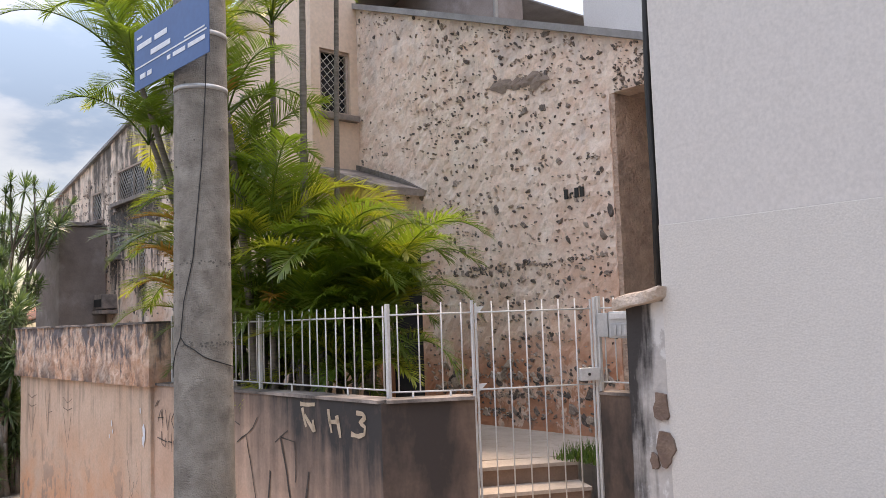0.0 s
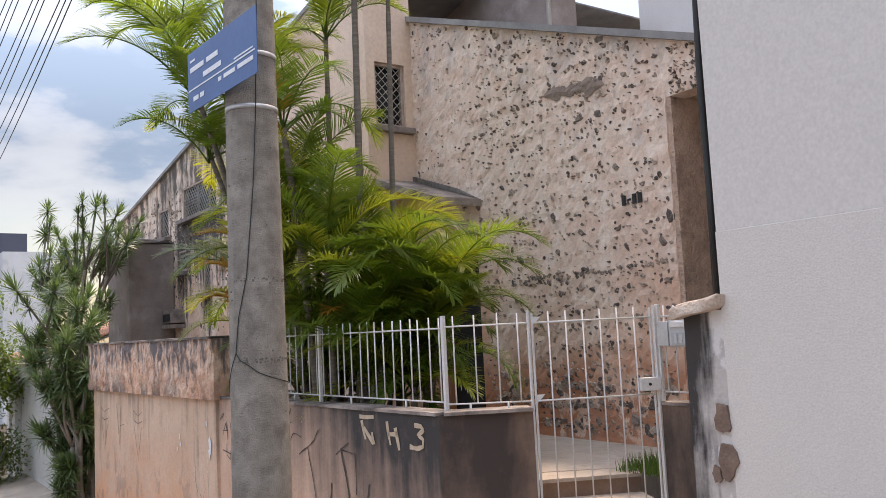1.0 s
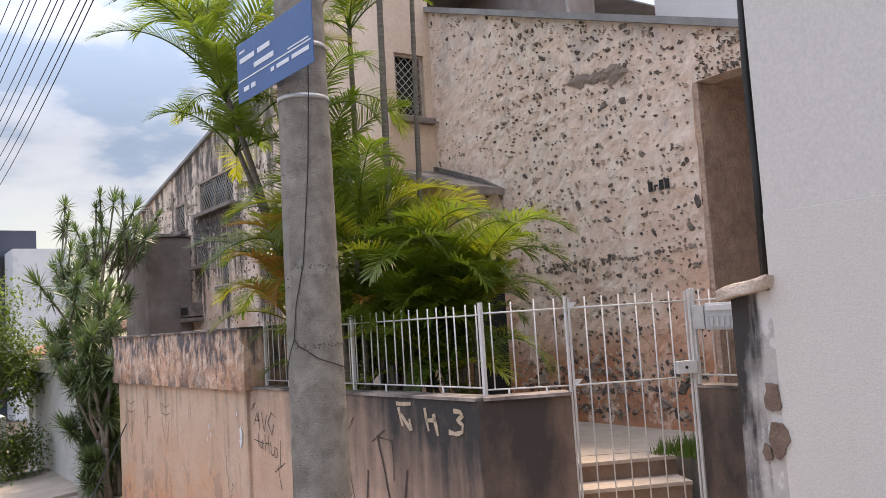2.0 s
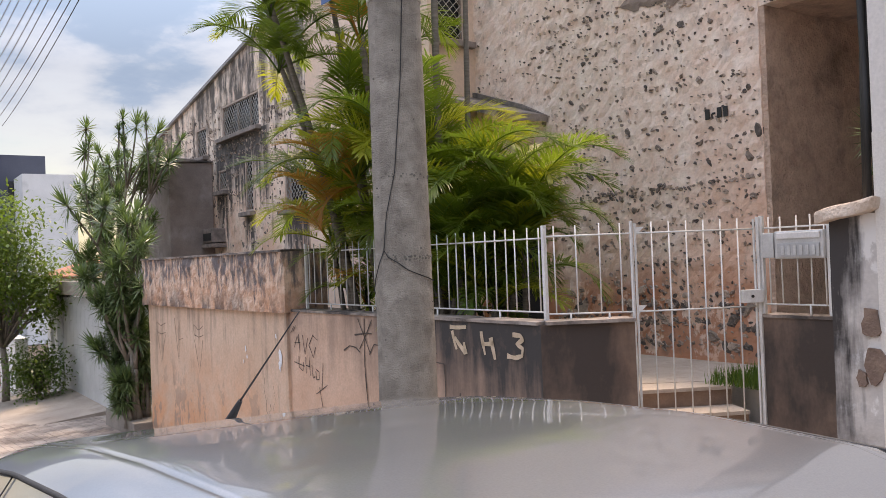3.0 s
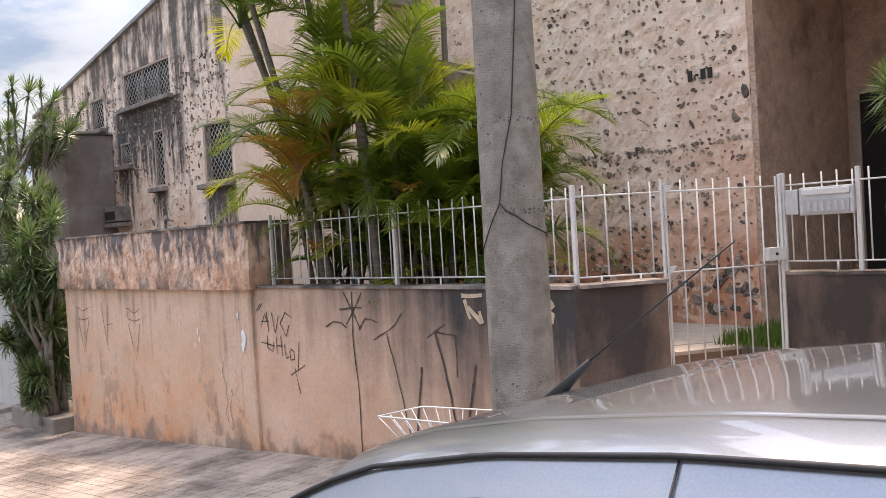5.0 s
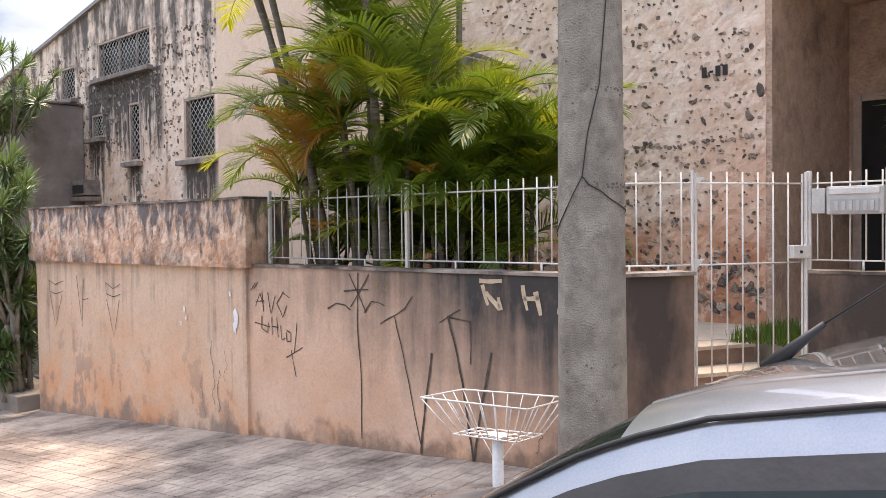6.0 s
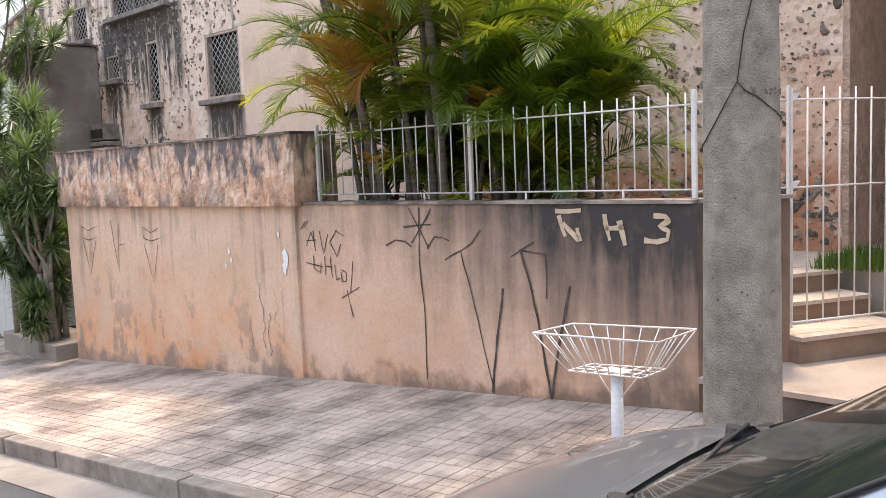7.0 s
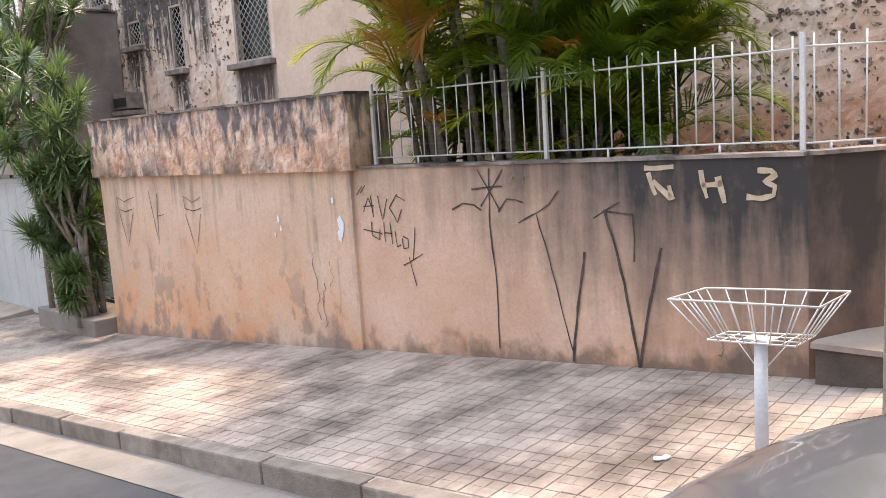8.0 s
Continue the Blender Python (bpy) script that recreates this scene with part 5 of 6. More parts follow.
HALF_U = span(0, 0.78, 10) + [0.79, 0.80, 0.81] + span(0.83, 1.0, 9)
ROOF_U = [-u for u in HALF_U[:0:-1]] + HALF_U
rows = []
for y in span(-1.62, 0.27, 30):
    _, sw, ww, wz, rw, rz, cz = station(y)
    rows.append([Vector((u * rw, y, roof_z(u, rz, cz) - (0.0025 if abs(abs(u) - 0.80) < 0.005 else 0))) for u in ROOF_U])
part("roof", loft(rows), SILVER, car)
# windscreen: leaves the roof at its own curve and bows more towards the scuttle
rows = []
for y in span(0.285, 1.21, 14):
    _, sw, ww, wz, rw, rz, cz = station(y)
    k = (y - 0.285) / 0.925
    rows.append([Vector((u * (rw - 0.055), y, rz - 0.010 + ((roof_z(u, rz, cz) - rz) * (1 - k) + (cz - rz) * (1 - abs(u) ** 2.4) * k))) for u in span(-1, 1, 16)])
part("windscreen", loft(rows), CAR_GLASS, car, "dark sloping windscreen with reflections")
rows = []
for y in (0.271, 0.287):
    _, sw, ww, wz, rw, rz, cz = station(y)
    rows.append([Vector((u * (rw - 0.03), y, roof_z(u, rz, cz) - 0.003)) for u in span(-1, 1, 16)])
part("screen_seal", loft(rows), RUBBER, car)


def strip_between(s, ya, yb, ka, kb, material, name, out=0.0, n=24, m=4, parent=None, label=""):
    rows = []
    for y in span(ya, yb, n):
        row = []
        for k in span(ka(y) if callable(ka) else ka, kb(y) if callable(kb) else kb, m):
            p = side_point(y, s, k)
            row.append(p + Vector((s * out, 0, 0)))
        rows.append(row)
    return part(name, loft(rows), material, parent or car, label)


for s in (-1, 1):
    # pillars and door frames behind, glass set in them
    strip_between(s, -1.55, 1.20, 0.0, 1.0, SILVER, "side_frame", 0.0, 60, 6)
    strip_between(s, -0.485, -0.322, 0.05, 0.885, TRIM, "pillar_cover", 0.002, 8, 4)
    # roof drip moulding
    pts = [side_point(y, s, 1.0) + Vector((s * 0.004, 0, 0.004)) for y in span(-1.35, 1.20, 50)]
    part("drip_moulding", tube(bmesh.new(), pts, 0.0045, 6), RUBBER, car, "black roof moulding")
    for name, ya, yb, p in (("front_side_window", -0.33, 0.72, 7), ("rear_side_window", -1.10, -0.47, 6)):
        def low(y):
            return 0.06

        def high(y, ya=ya, yb=yb, p=p):
            w = max(0.0, 1 - (y - ya) / 0.085, 1 - (yb - y) / (0.30 if p == 7 else 0.12))
            return 0.075 + 0.83 * (1 - min(w, 1.0) ** 2.3) ** (1 / 2.3)
        fr = strip_between(s, ya, yb, low, high, RUBBER, name, 0.004, 120, 4, label="dark side window in a black rubber frame")

        def low2(y, low=low):
            return low(y) + 0.03

        def high2(y, high=high):
            return max(high(y) - 0.075, low(y) + 0.035)
        strip_between(s, ya + 0.03, yb - 0.03, low2, high2, CAR_GLASS, "glass", 0.006, 120, 4, parent=fr)
    for y0, lean in ((-0.39, 0.06), (-1.12, 0.10)):
        pts = [side_point(y0 + lean * (1 - k), s, k) + Vector((s * 0.0035, 0, 0)) for k in span(0.0, 1.0, 8)]
        part("door_gap", tube(bmesh.new(), pts, 0.0016, 4), RUBBER, car)

# lower body sides with wheel arches
for s in (-1, 1):
    rows = []
    for y in span(-1.80, 1.95, 60):
        _, sw, ww, wz, rw, rz, cz = station(min(y, 1.16))
        k = max(0.0, (y - 1.16) / 0.79)
        wz2 = wz - 0.17 * k ** 1.6 if y > 1.16 else wz
        wv = ww - 0.12 * k ** 2.2
        bottom = 0.20
        for yc in (1.25, -1.18):
            if abs(y - yc) < 0.34:
                bottom = max(bottom, 0.29 + math.sqrt(max(0, 0.34 ** 2 - (y - yc) ** 2)))
        row = []
        for h in span(0, 1, 7):
            z = bottom + (wz2 - bottom) * h
            bulge = 0.03 * math.sin(math.pi * min(1, h * 1.05))
            row.append(Vector((s * (wv - 0.02 + bulge + (0.02 if h == 1 else 0.0)), y, z)))
        rows.append(row)
    part("body_side", loft(rows), SILVER, car)
# bonnet
rows = []
for y in span(1.21, 1.97, 16):
    k = (y - 1.21) / 0.76
    half = 0.80 - 0.12 * k ** 2.2
    z = 0.985 - 0.03 * k - 0.15 * k ** 2.4
    rows.append([Vector((u * half, y - 0.10 * abs(u) ** 2 * k, z - 0.055 * abs(u) ** 2.2 - 0.02 * (1 if abs(u) > 0.98 else 0) + 0.012 * math.exp(-((abs(u) - 0.62) / 0.1) ** 2))) for u in span(-1, 1, 24)])
part("bonnet", loft(rows), SILVER, car)
rows = []
for k in span(0, 1, 8):
    a = k * math.pi / 2
    rows.append([Vector((u * (0.68 + 0.02 * math.sin(a)), 1.97 + 0.08 * math.sin(a * 2) - 0.10 * abs(u) ** 2, 0.775 - 0.57 * k - 0.055 * (1 - k) * abs(u) ** 2.2)) for u in span(-1, 1, 16)])
part("front_bumper", loft(rows), SILVER, car)
rows = []
for k in span(0, 1, 8):
    rows.append([Vector((u * 0.74, -1.80 - 0.07 * math.sin(math.pi * k) + 0.10 * abs(u) ** 3, 1.0 - 0.80 * k)) for u in span(-1, 1, 16)])
part("tail", loft(rows), SILVER, car)
rows = []
for y in span(-1.79, -1.61, 6):
    _, sw, ww, wz, rw, rz, cz = station(y)
    rows.append([Vector((u * rw, y, rz + (cz - rz) * (1 - abs(u) ** 2.4))) for u in span(-1, 1, 12)])
part("rear_window", loft(rows), CAR_GLASS, car)
for s in (-1, 1):
    part("headlamp", boxm(s * 0.50 - 0.13, 1.86, 0.62, s * 0.50 + 0.13, 1.955, 0.74, bevel=0.02), LAMP, car, "clear headlamp lens")
    part("tail_lamp", boxm(s * 0.66 - 0.06, -1.83, 0.72, s * 0.66 + 0.06, -1.76, 0.95, bevel=0.02), RED_GATE, car, "red tail lamp")
part("scuttle", loft([[Vector((u * 0.70, y, 0.985 - (0.018 if 1.15 < y < 1.23 else 0.0) - 0.05 * abs(u) ** 2.2)) for u in span(-1, 1, 12)] for y in (1.13, 1.18, 1.225, 1.25)]), TRIM, car, "black plastic scuttle panel")
# wipers
for x0, x1 in ((0.42, -0.16), (-0.22, -0.66)):
    w = part("wiper", tube(bmesh.new(), [(x0, 1.195, 0.985), ((x0 + x1) / 2, 1.13, 0.998), (x1, 1.12, 0.985)], 0.010, 6), RUBBER, car, "black wiper arm")
    part("blade", tube(bmesh.new(), [(x0 - 0.02, 1.145, 1.012), ((x0 + x1) / 2, 1.105, 1.03), (x1 - 0.04, 1.09, 1.0)], 0.006, 5), RUBBER, w)
    part("pivot", rod(bmesh.new(), (x0, 1.20, 0.955), (x0, 1.19, 1.0), 0.022, sides=10), RUBBER, w)
# antenna
ant = part("antenna", rod(bmesh.new(), (0.075, 0.285, 1.380), (0.075, 0.16, 1.470), 0.018, 0.006, 8), RUBBER, car, "black whip antenna")
part("whip", rod(bmesh.new(), (0.075, 0.165, 1.467), (0.075, -0.20, 1.68), 0.003, 0.0015, 5), RUBBER, ant)
# wheels
for s in (-1, 1):
    for yc in (1.25, -1.18):
        wh = part("wheel", rod(bmesh.new(), (s * 0.62, yc, 0.29), (s * 0.79, yc, 0.29), 0.29, sides=28), RUBBER, car, "black tyre on a silver rim")
        part("rim", rod(bmesh.new(), (s * 0.785, yc, 0.29), (s * 0.797, yc, 0.29), 0.19, sides=20), RIM_MAT, wh)
part("underbody", boxm(-0.72, -1.7, 0.20, 0.72, 1.85, 0.55, bevel=0.02), RUBBER, car)


# ---------------------------------------------------------------- palms
def frond_mesh(length, el, droop, seed, leaf=0.40, pairs=58, material=None, keel=0.30):
    """A feathered palm leaf springing from the origin along +x, arching over; leaflets folded up in a shallow V."""
    r = random.Random(seed)
    bm = bmesh.new()
    n = 16
    pts, a, p = [], radians(el), Vector((0, 0, 0))
    side_bow = r.uniform(-0.25, 0.25)
    for i in range(n + 1):
        pts.append(p.copy())
        s = i / n
        p = p + Vector((math.cos(a) * math.cos(side_bow * s), math.sin(side_bow * s), math.sin(a))) * (length / n)
        a -= radians(droop) / n * (0.35 + 1.3 * s)
    tube(bm, pts, [0.012 * (1 - 0.85 * i / n) + 0.002 for i in range(n + 1)], 5)
    for k in range(pairs):
        s = 0.20 + 0.80 * (k / (pairs - 1)) ** 0.97
        f = s * n
        i = min(int(f), n - 1)
        q = pts[i].lerp(pts[i + 1], f - i)
        d = (pts[i + 1] - pts[i]).normalized()
        side = Vector((0, 1, 0))
        up = side.cross(d) * -1
        full = leaf * (0.30 + 0.80 * math.sin(math.pi * min(1, 0.16 + 0.80 * s)))
        for sg in (-1, 1):
            if r.random() < 0.04:
                continue
            ll = full * r.uniform(0.85, 1.1)
            w = 0.0078 * r.uniform(0.75, 1.15)
            sweep = 0.50 + 0.70 * s * s + r.uniform(-0.08, 0.08)
            dr = (d * math.sin(sweep) + side * sg * math.cos(sweep) + up * (keel + r.uniform(-0.09, 0.09))).normalized()
            n1 = dr.cross(up).normalized() * w
            hang = (0.12 + 0.22 * r.random()) * ll
            p1 = q + dr * ll * 0.35 + Vector((0, 0, -0.10 * hang))
            p2 = q + dr * ll * 0.72 + Vector((0, 0, -0.45 * hang))
            tip = q + dr * ll + Vector((0, 0, -hang))
            v = [bm.verts.new(q - n1 * 0.4), bm.verts.new(q + n1 * 0.4), bm.verts.new(p1 + n1), bm.verts.new(p1 - n1),
                 bm.verts.new(p2 + n1 * 0.8), bm.verts.new(p2 - n1 * 0.8), bm.verts.new(tip)]
            bm.faces.new((v[0], v[1], v[2], v[3]))
            bm.faces.new((v[3], v[2], v[4], v[5]))
            bm.faces.new((v[5], v[4], v[6]))
    me = bpy.data.meshes.new("frond")
    bm.to_mesh(me)
    bm.free()
    me.materials.append(material)
    return me


FRONDS = [frond_mesh(L, el, dr, 20 + k, leaf=lf, material=PALM_LEAF) for k, (L, el, dr, lf) in enumerate(
    ((1.50, 68, 95, 0.40), (1.35, 52, 105, 0.38), (1.70, 76, 112, 0.42), (1.20, 36, 90, 0.35), (1.45, 82, 80, 0.38), (1.05, 58, 125, 0.33), (1.60, 60, 130, 0.40)))]
YELLOW = [frond_mesh(L, el, dr, 50 + k, leaf=0.40, material=PALM_YELLOW) for k, (L, el, dr) in enumerate(((1.5, 52, 95), (1.3, 40, 85), (1.25, 62, 105)))]
DRY = [frond_mesh(L, el, dr, 70 + k, leaf=0.34, pairs=48, material=PALM_DRY) for k, (L, el, dr) in enumerate(((1.25, 48, 78), (0.75, -10, 95)))]


def palm(label, base, lean, height, fronds, seed, spread=1.0, r0=0.045, young=0, yellow=0.15, dry=0, heads=None, size=1.0, low=False):
    """One stem of the clump: a ringed trunk, and leaves from its head."""
    r = random.Random(seed)
    t = thing("areca_palm", label, "palm", at=pose(*base), group="palm clump behind the garden wall")
    n = 14
    pts = [Vector((lean[0] * (i / n) ** 1.4, lean[1] * (i / n) ** 1.4, height * i / n)) for i in range(n + 1)]
    bm = bmesh.new()
    fine = []
    for a, b in zip(pts, pts[1:]):
        fine += [a, a.lerp(b, 0.42), a.lerp(b, 0.5)]
    fine.append(pts[-1])
    tube(bm, fine, [r0 * (1 - 0.35 * i / len(fine)) * (1.10 if i % 3 == 0 else 1.0) for i in range(len(fine))], 9)
    part("trunk", bm, BARK, t, "ringed grey brown stem")
    head = pts[-1]
    for k in range(fronds):
        ang = 360 * k / fronds * 1.0 + r.uniform(-25, 25)
        u = r.random()
        me = r.choice(YELLOW) if u < yellow else r.choice(FRONDS)
        o = new("frond", me)
        o.parent = t
        z = head.z - r.uniform(0, 0.12)
        tip = r.uniform(-16, 16)
        sc = r.uniform(0.75, 1.1) * size
        o.matrix_basis = pose(head.x, head.y, z, 0, 0, ang) @ pose(0, 0, 0, r.uniform(-14, 14), tip, 0) @ Matrix.Scale(sc, 4)
    for k in range(dry):
        o = new("frond", DRY[0 if k < 2 else 1])
        tagged(o, "dry orange brown palm leaf")
        o.parent = t
        o.matrix_basis = pose(head.x, head.y, head.z - 0.1, 0, 0, r.uniform(165, 220)) @ Matrix.Scale(r.uniform(0.75, 0.95), 4)
    return t


TALL = "tall areca palm stem with arching feathered leaves"
BUSHY = "low areca palm with dense yellow green leaves"
for k, (x, y, lx_, ly_, h, n, yel, dr, rr0) in enumerate((
        # stems that lean out over the pavement
        (4.00, 8.75, -0.95, -0.15, 3.55, 12, 0.15, 0, 0.042), (3.98, 8.60, -0.70, 0.35, 3.05, 11, 0.25, 0, 0.040), (4.10, 8.95, -1.05, 0.25, 4.30, 12, 0.1, 0, 0.042),
        (4.15, 8.45, -0.45, 0.10, 3.9, 11, 0.15, 0, 0.042), (3.98, 7.85, -0.36, -0.12, 3.1, 11, 0.15, 1, 0.048),
        # upright stems against the house
        (4.40, 7.60, 0.02, -0.04, 4.75, 11, 0.30, 0, 0.046), (4.86, 7.72, 0.10, 0.0, 5.2, 9, 0.2, 1, 0.036), (4.45, 8.30, 0.05, 0.10, 4.4, 9, 0.3, 0, 0.040),
        # short stems in the middle of the clump
        (4.00, 8.70, -0.15, 0.10, 1.45, 12, 0.25, 2, 0.038), (4.25, 8.20, -0.05, 0.05, 2.0, 12, 0.25, 0, 0.038), (4.55, 7.70, 0.05, 0.0, 1.75, 12, 0.2, 0, 0.038),
        (4.95, 7.35, 0.15, -0.1, 1.35, 11, 0.55, 0, 0.036), (4.35, 7.25, 0.0, -0.1, 1.35, 12, 0.2, 0, 0.036),
        (4.05, 8.05, -0.10, 0.0, 2.45, 12, 0.2, 0, 0.038), (4.05, 7.60, -0.12, -0.1, 1.75, 12, 0.15, 0, 0.036),
        (4.05, 8.25, -0.25, 0.0, 1.75, 12, 0.25, 3, 0.036), (3.98, 8.95, -0.10, 0.1, 1.15, 12, 0.3, 1, 0.034),
        (4.75, 6.95, 0.05, -0.1, 1.05, 11, 0.3, 0, 0.034))):
    palm(TALL, (x, y, 1.2), (lx_, ly_, 0), h, n, 1 + k, dry=dr, yellow=yel, r0=rr0, size=0.95)
br = random.Random(77)
for k in range(22):
    y = 6.75 + 2.25 * (k + 0.5) / 22
    x = 4.14 + br.uniform(0.0, 0.85)
    palm(BUSHY, (x, y, 1.2), (br.uniform(-0.10, 0.1), br.uniform(-0.12, 0.12), 0), br.uniform(0.30, 1.05), 11, 100 + k, yellow=0.15 if k % 3 else 0.4,
         dry=1 if k in (9, 19) else 0, r0=0.030, size=br.uniform(0.75, 0.98))


# ---------------------------------------------------------------- yuccas beside the planter
def rosette_mesh(seed, n=60, length=0.36):
    """A tuft of stiff sword leaves, the upper ones upright, the lower ones bent down."""
    r = random.Random(seed)
    bm = bmesh.new()
    for k in range(n):
        az, el = k * 2.399 + r.uniform(-0.2, 0.2), radians(82 - 120 * (k / n) + r.uniform(-8, 8))
        d = Vector((math.cos(az) * math.cos(el), math.sin(az) * math.cos(el), math.sin(el)))
        side = Vector((-math.sin(az), math.cos(az), 0)) * 0.016
        L = length * r.uniform(0.75, 1.15)
        b = Vector((0, 0, -0.10 * k / n))
        sag = Vector((0, 0, -0.16 * L * (1 - math.sin(el))))
        m, t = b + d * L * 0.5 + sag * 0.2, b + d * L + sag
        v = [bm.verts.new(b - side * 0.6), bm.verts.new(b + side * 0.6), bm.verts.new(m + side), bm.verts.new(m - side), bm.verts.new(t)]
        bm.faces.new((v[0], v[1], v[2], v[3]))
        bm.faces.new((v[3], v[2], v[4]))
    me = bpy.data.meshes.new("rosette")
    bm.to_mesh(me)
    bm.free()
    me.materials.append(YUCCA_LEAF)
    return me


ROSETTES = [rosette_mesh(200 + k, length=(0.34, 0.40, 0.29)[k]) for k in range(3)]


def yucca(label, base, lean, height, branches, seed, size=1.0):
    r = random.Random(seed)
    t = thing("yucca_plant", label, "yucca", at=pose(*base), group="yuccas by the planter")
    bm = bmesh.new()
    heads = []

    def grow(p, d, ln, rad, depth):
        q = p + d * ln
        mid = p.lerp(q, 0.5) + Vector((r.uniform(-0.04, 0.04), r.uniform(-0.04, 0.04), 0))
        tube(bm, [p, mid, q], [rad, rad * 0.88, rad * 0.75], 7)
        if depth == 0:
            heads.append((q, d))
            if r.random() < 0.6:
                heads.append((p.lerp(q, 0.6), (d + Vector((r.uniform(-0.5, 0.5), r.uniform(-0.5, 0.5), 0))).normalized()))
            return
        for k in range(branches if depth > 1 else r.choice((2, 3))):
            nd = (d + Vector((r.uniform(-0.42, 0.42), r.uniform(-0.42, 0.42), r.uniform(0.0, 0.35)))).normalized()
            grow(q, nd, ln * r.uniform(0.45, 0.75), rad * 0.68, depth - 1)

    d0 = Vector((lean[0], lean[1], 1)).normalized()
    grow(Vector((0, 0, 0)), d0, height * 0.5, 0.045, 2)
    part("trunk", bm, STEM, t, "thin grey brown branching stem")
    for q, d in heads:
        o = new("rosette", r.choice(ROSETTES))
        o.parent = t
        o.matrix_basis = Matrix.Translation(q) @ d.to_track_quat("Z", "Y").to_matrix().to_4x4() @ pose(0, 0, 0, 0, 0, r.uniform(0, 360)) @ Matrix.Scale(size * r.uniform(0.8, 1.15), 4)
    return t


yr = random.Random(31)
YL = "tall yucca with spiky green leaf tufts on bare stems"
for k, (x, y, h) in enumerate(((3.84, 17.4, 4.9), (3.84, 18.2, 5.7), (3.86, 18.9, 6.0), (3.85, 18.0, 5.3), (3.9, 19.4, 5.6))):
    yucca(YL, (x, y, ground_z(x, y) - 0.5), (yr.uniform(-0.06, 0.06), yr.uniform(-0.05, 0.08)), h, 4, 300 + k, 0.85)
for k, (x, y, h) in enumerate(((3.02, 14.5, 2.5), (3.10, 14.9, 3.2), (2.95, 15.2, 2.9), (3.15, 15.5, 3.7), (3.0, 15.7, 3.3))):
    yucca(YL, (x, y, ground_z(x, y) + 0.1), (yr.uniform(-0.10, 0.02), yr.uniform(-0.05, 0.08)), h, 3, 310 + k, 0.85)
for k in range(12):
    x, y = 2.92 + 0.034 * k + yr.uniform(-0.04, 0.04), 14.35 + yr.uniform(0, 0.6)
    yucca("low yucca with drooping spiky leaf tufts", (x, y, ground_z(x, y) + 0.1), (yr.uniform(-0.2, 0.0), yr.uniform(-0.1, 0.1)), 0.5 + 0.28 * (k % 7), 3, 330 + k, 0.8)
bed = boxm(2.90, 14.10, ground_z(3, 14.5) - 0.3, 3.65, 16.0, ground_z(3, 14.1) + 0.22, bevel=0.02)
tagged(part("yucca_bed", bed, GUTTER_MAT), "low pale concrete bed holding yuccas", "planter", kind="structure")
tagged(yucca("spiky pot plant on the porch", (6.05, 3.95, 0.88), (0.02, 0.0), 2.25, 2, 351, 0.75), group="porch plants")


# ---------------------------------------------------------------- leafy tree and shrubs down the street
def leafy(name, label, category, base, centre, radius, leaves, seed, size=0.075, trunk=0.09):
    r = random.Random(seed)
    t = thing(name, label, category)
    bm = bmesh.new()
    c = Vector(centre)
    b = Vector(base)
    fork = b.lerp(c, 0.45)
    tube(bm, [b, b.lerp(fork, 0.5) + Vector((0.04, 0.03, 0)), fork], [trunk, trunk * 0.85, trunk * 0.7], 8)
    clumps = []
    for k in range(60):
        d = Vector((r.gauss(0, 1), r.gauss(0, 1), r.gauss(0, 0.9))).normalized()
        p = c + Vector((d.x * radius[0], d.y * radius[1], d.z * radius[2])) * r.uniform(0.35, 1.0)
        clumps.append(p)
        if k % 2 == 0:
            tube(bm, [fork, fork.lerp(p, 0.5) + Vector((0, 0, 0.06)), p], [trunk * 0.45, trunk * 0.25, 0.006], 5)
    part("trunk", bm, STEM, t)
    lm = bmesh.new()
    for k in range(leaves):
        p = r.choice(clumps) + Vector((r.gauss(0, 1), r.gauss(0, 1), r.gauss(0, 0.8))) * 0.24 * (sum(radius) / 3) ** 0.5
        a, e = r.uniform(0, 6.283), r.gauss(-0.35, 0.5)
        d = Vector((math.cos(a) * math.cos(e), math.sin(a) * math.cos(e), math.sin(e)))
        s = d.cross(Vector((0, 0, 1)))
        s = s.normalized() if s.length > 1e-3 else Vector((1, 0, 0))
        s = (s + Vector((0, 0, r.uniform(-0.4, 0.4)))).normalized()
        L, w = size * r.uniform(0.8, 1.5), size * r.uniform(0.22, 0.36)
        v = [lm.verts.new(p), lm.verts.new(p + d * L * 0.5 + s * w), lm.verts.new(p + d * L), lm.verts.new(p + d * L * 0.5 - s * w)]
        lm.faces.new(v)
    part("crown", lm, TREE_LEAF, t, "dense broad green leaves")
    return t


leafy("street_tree", "leafy green tree beside a garage gate", "tree", (2.0, 21.5, ground_z(2.0, 21.5) - 0.05), (1.95, 21.5, 2.0), (1.40, 1.5, 1.75), 13000, 5, 0.11)
leafy("shrub", "rounded leafy shrub at the foot of a wall", "shrub", (2.55, 20.6, ground_z(2.5, 20.6) - 0.05), (2.5, 20.6, -0.1), (0.55, 0.7, 0.75), 4000, 6, 0.08, 0.03)
leafy("shrub", "low flowering shrub beside the gate pier", "shrub", (4.08, 3.45, 0.36), (4.08, 3.45, 0.48), (0.16, 0.2, 0.10), 500, 8, 0.035, 0.01)
grass = bmesh.new()
gr = random.Random(12)
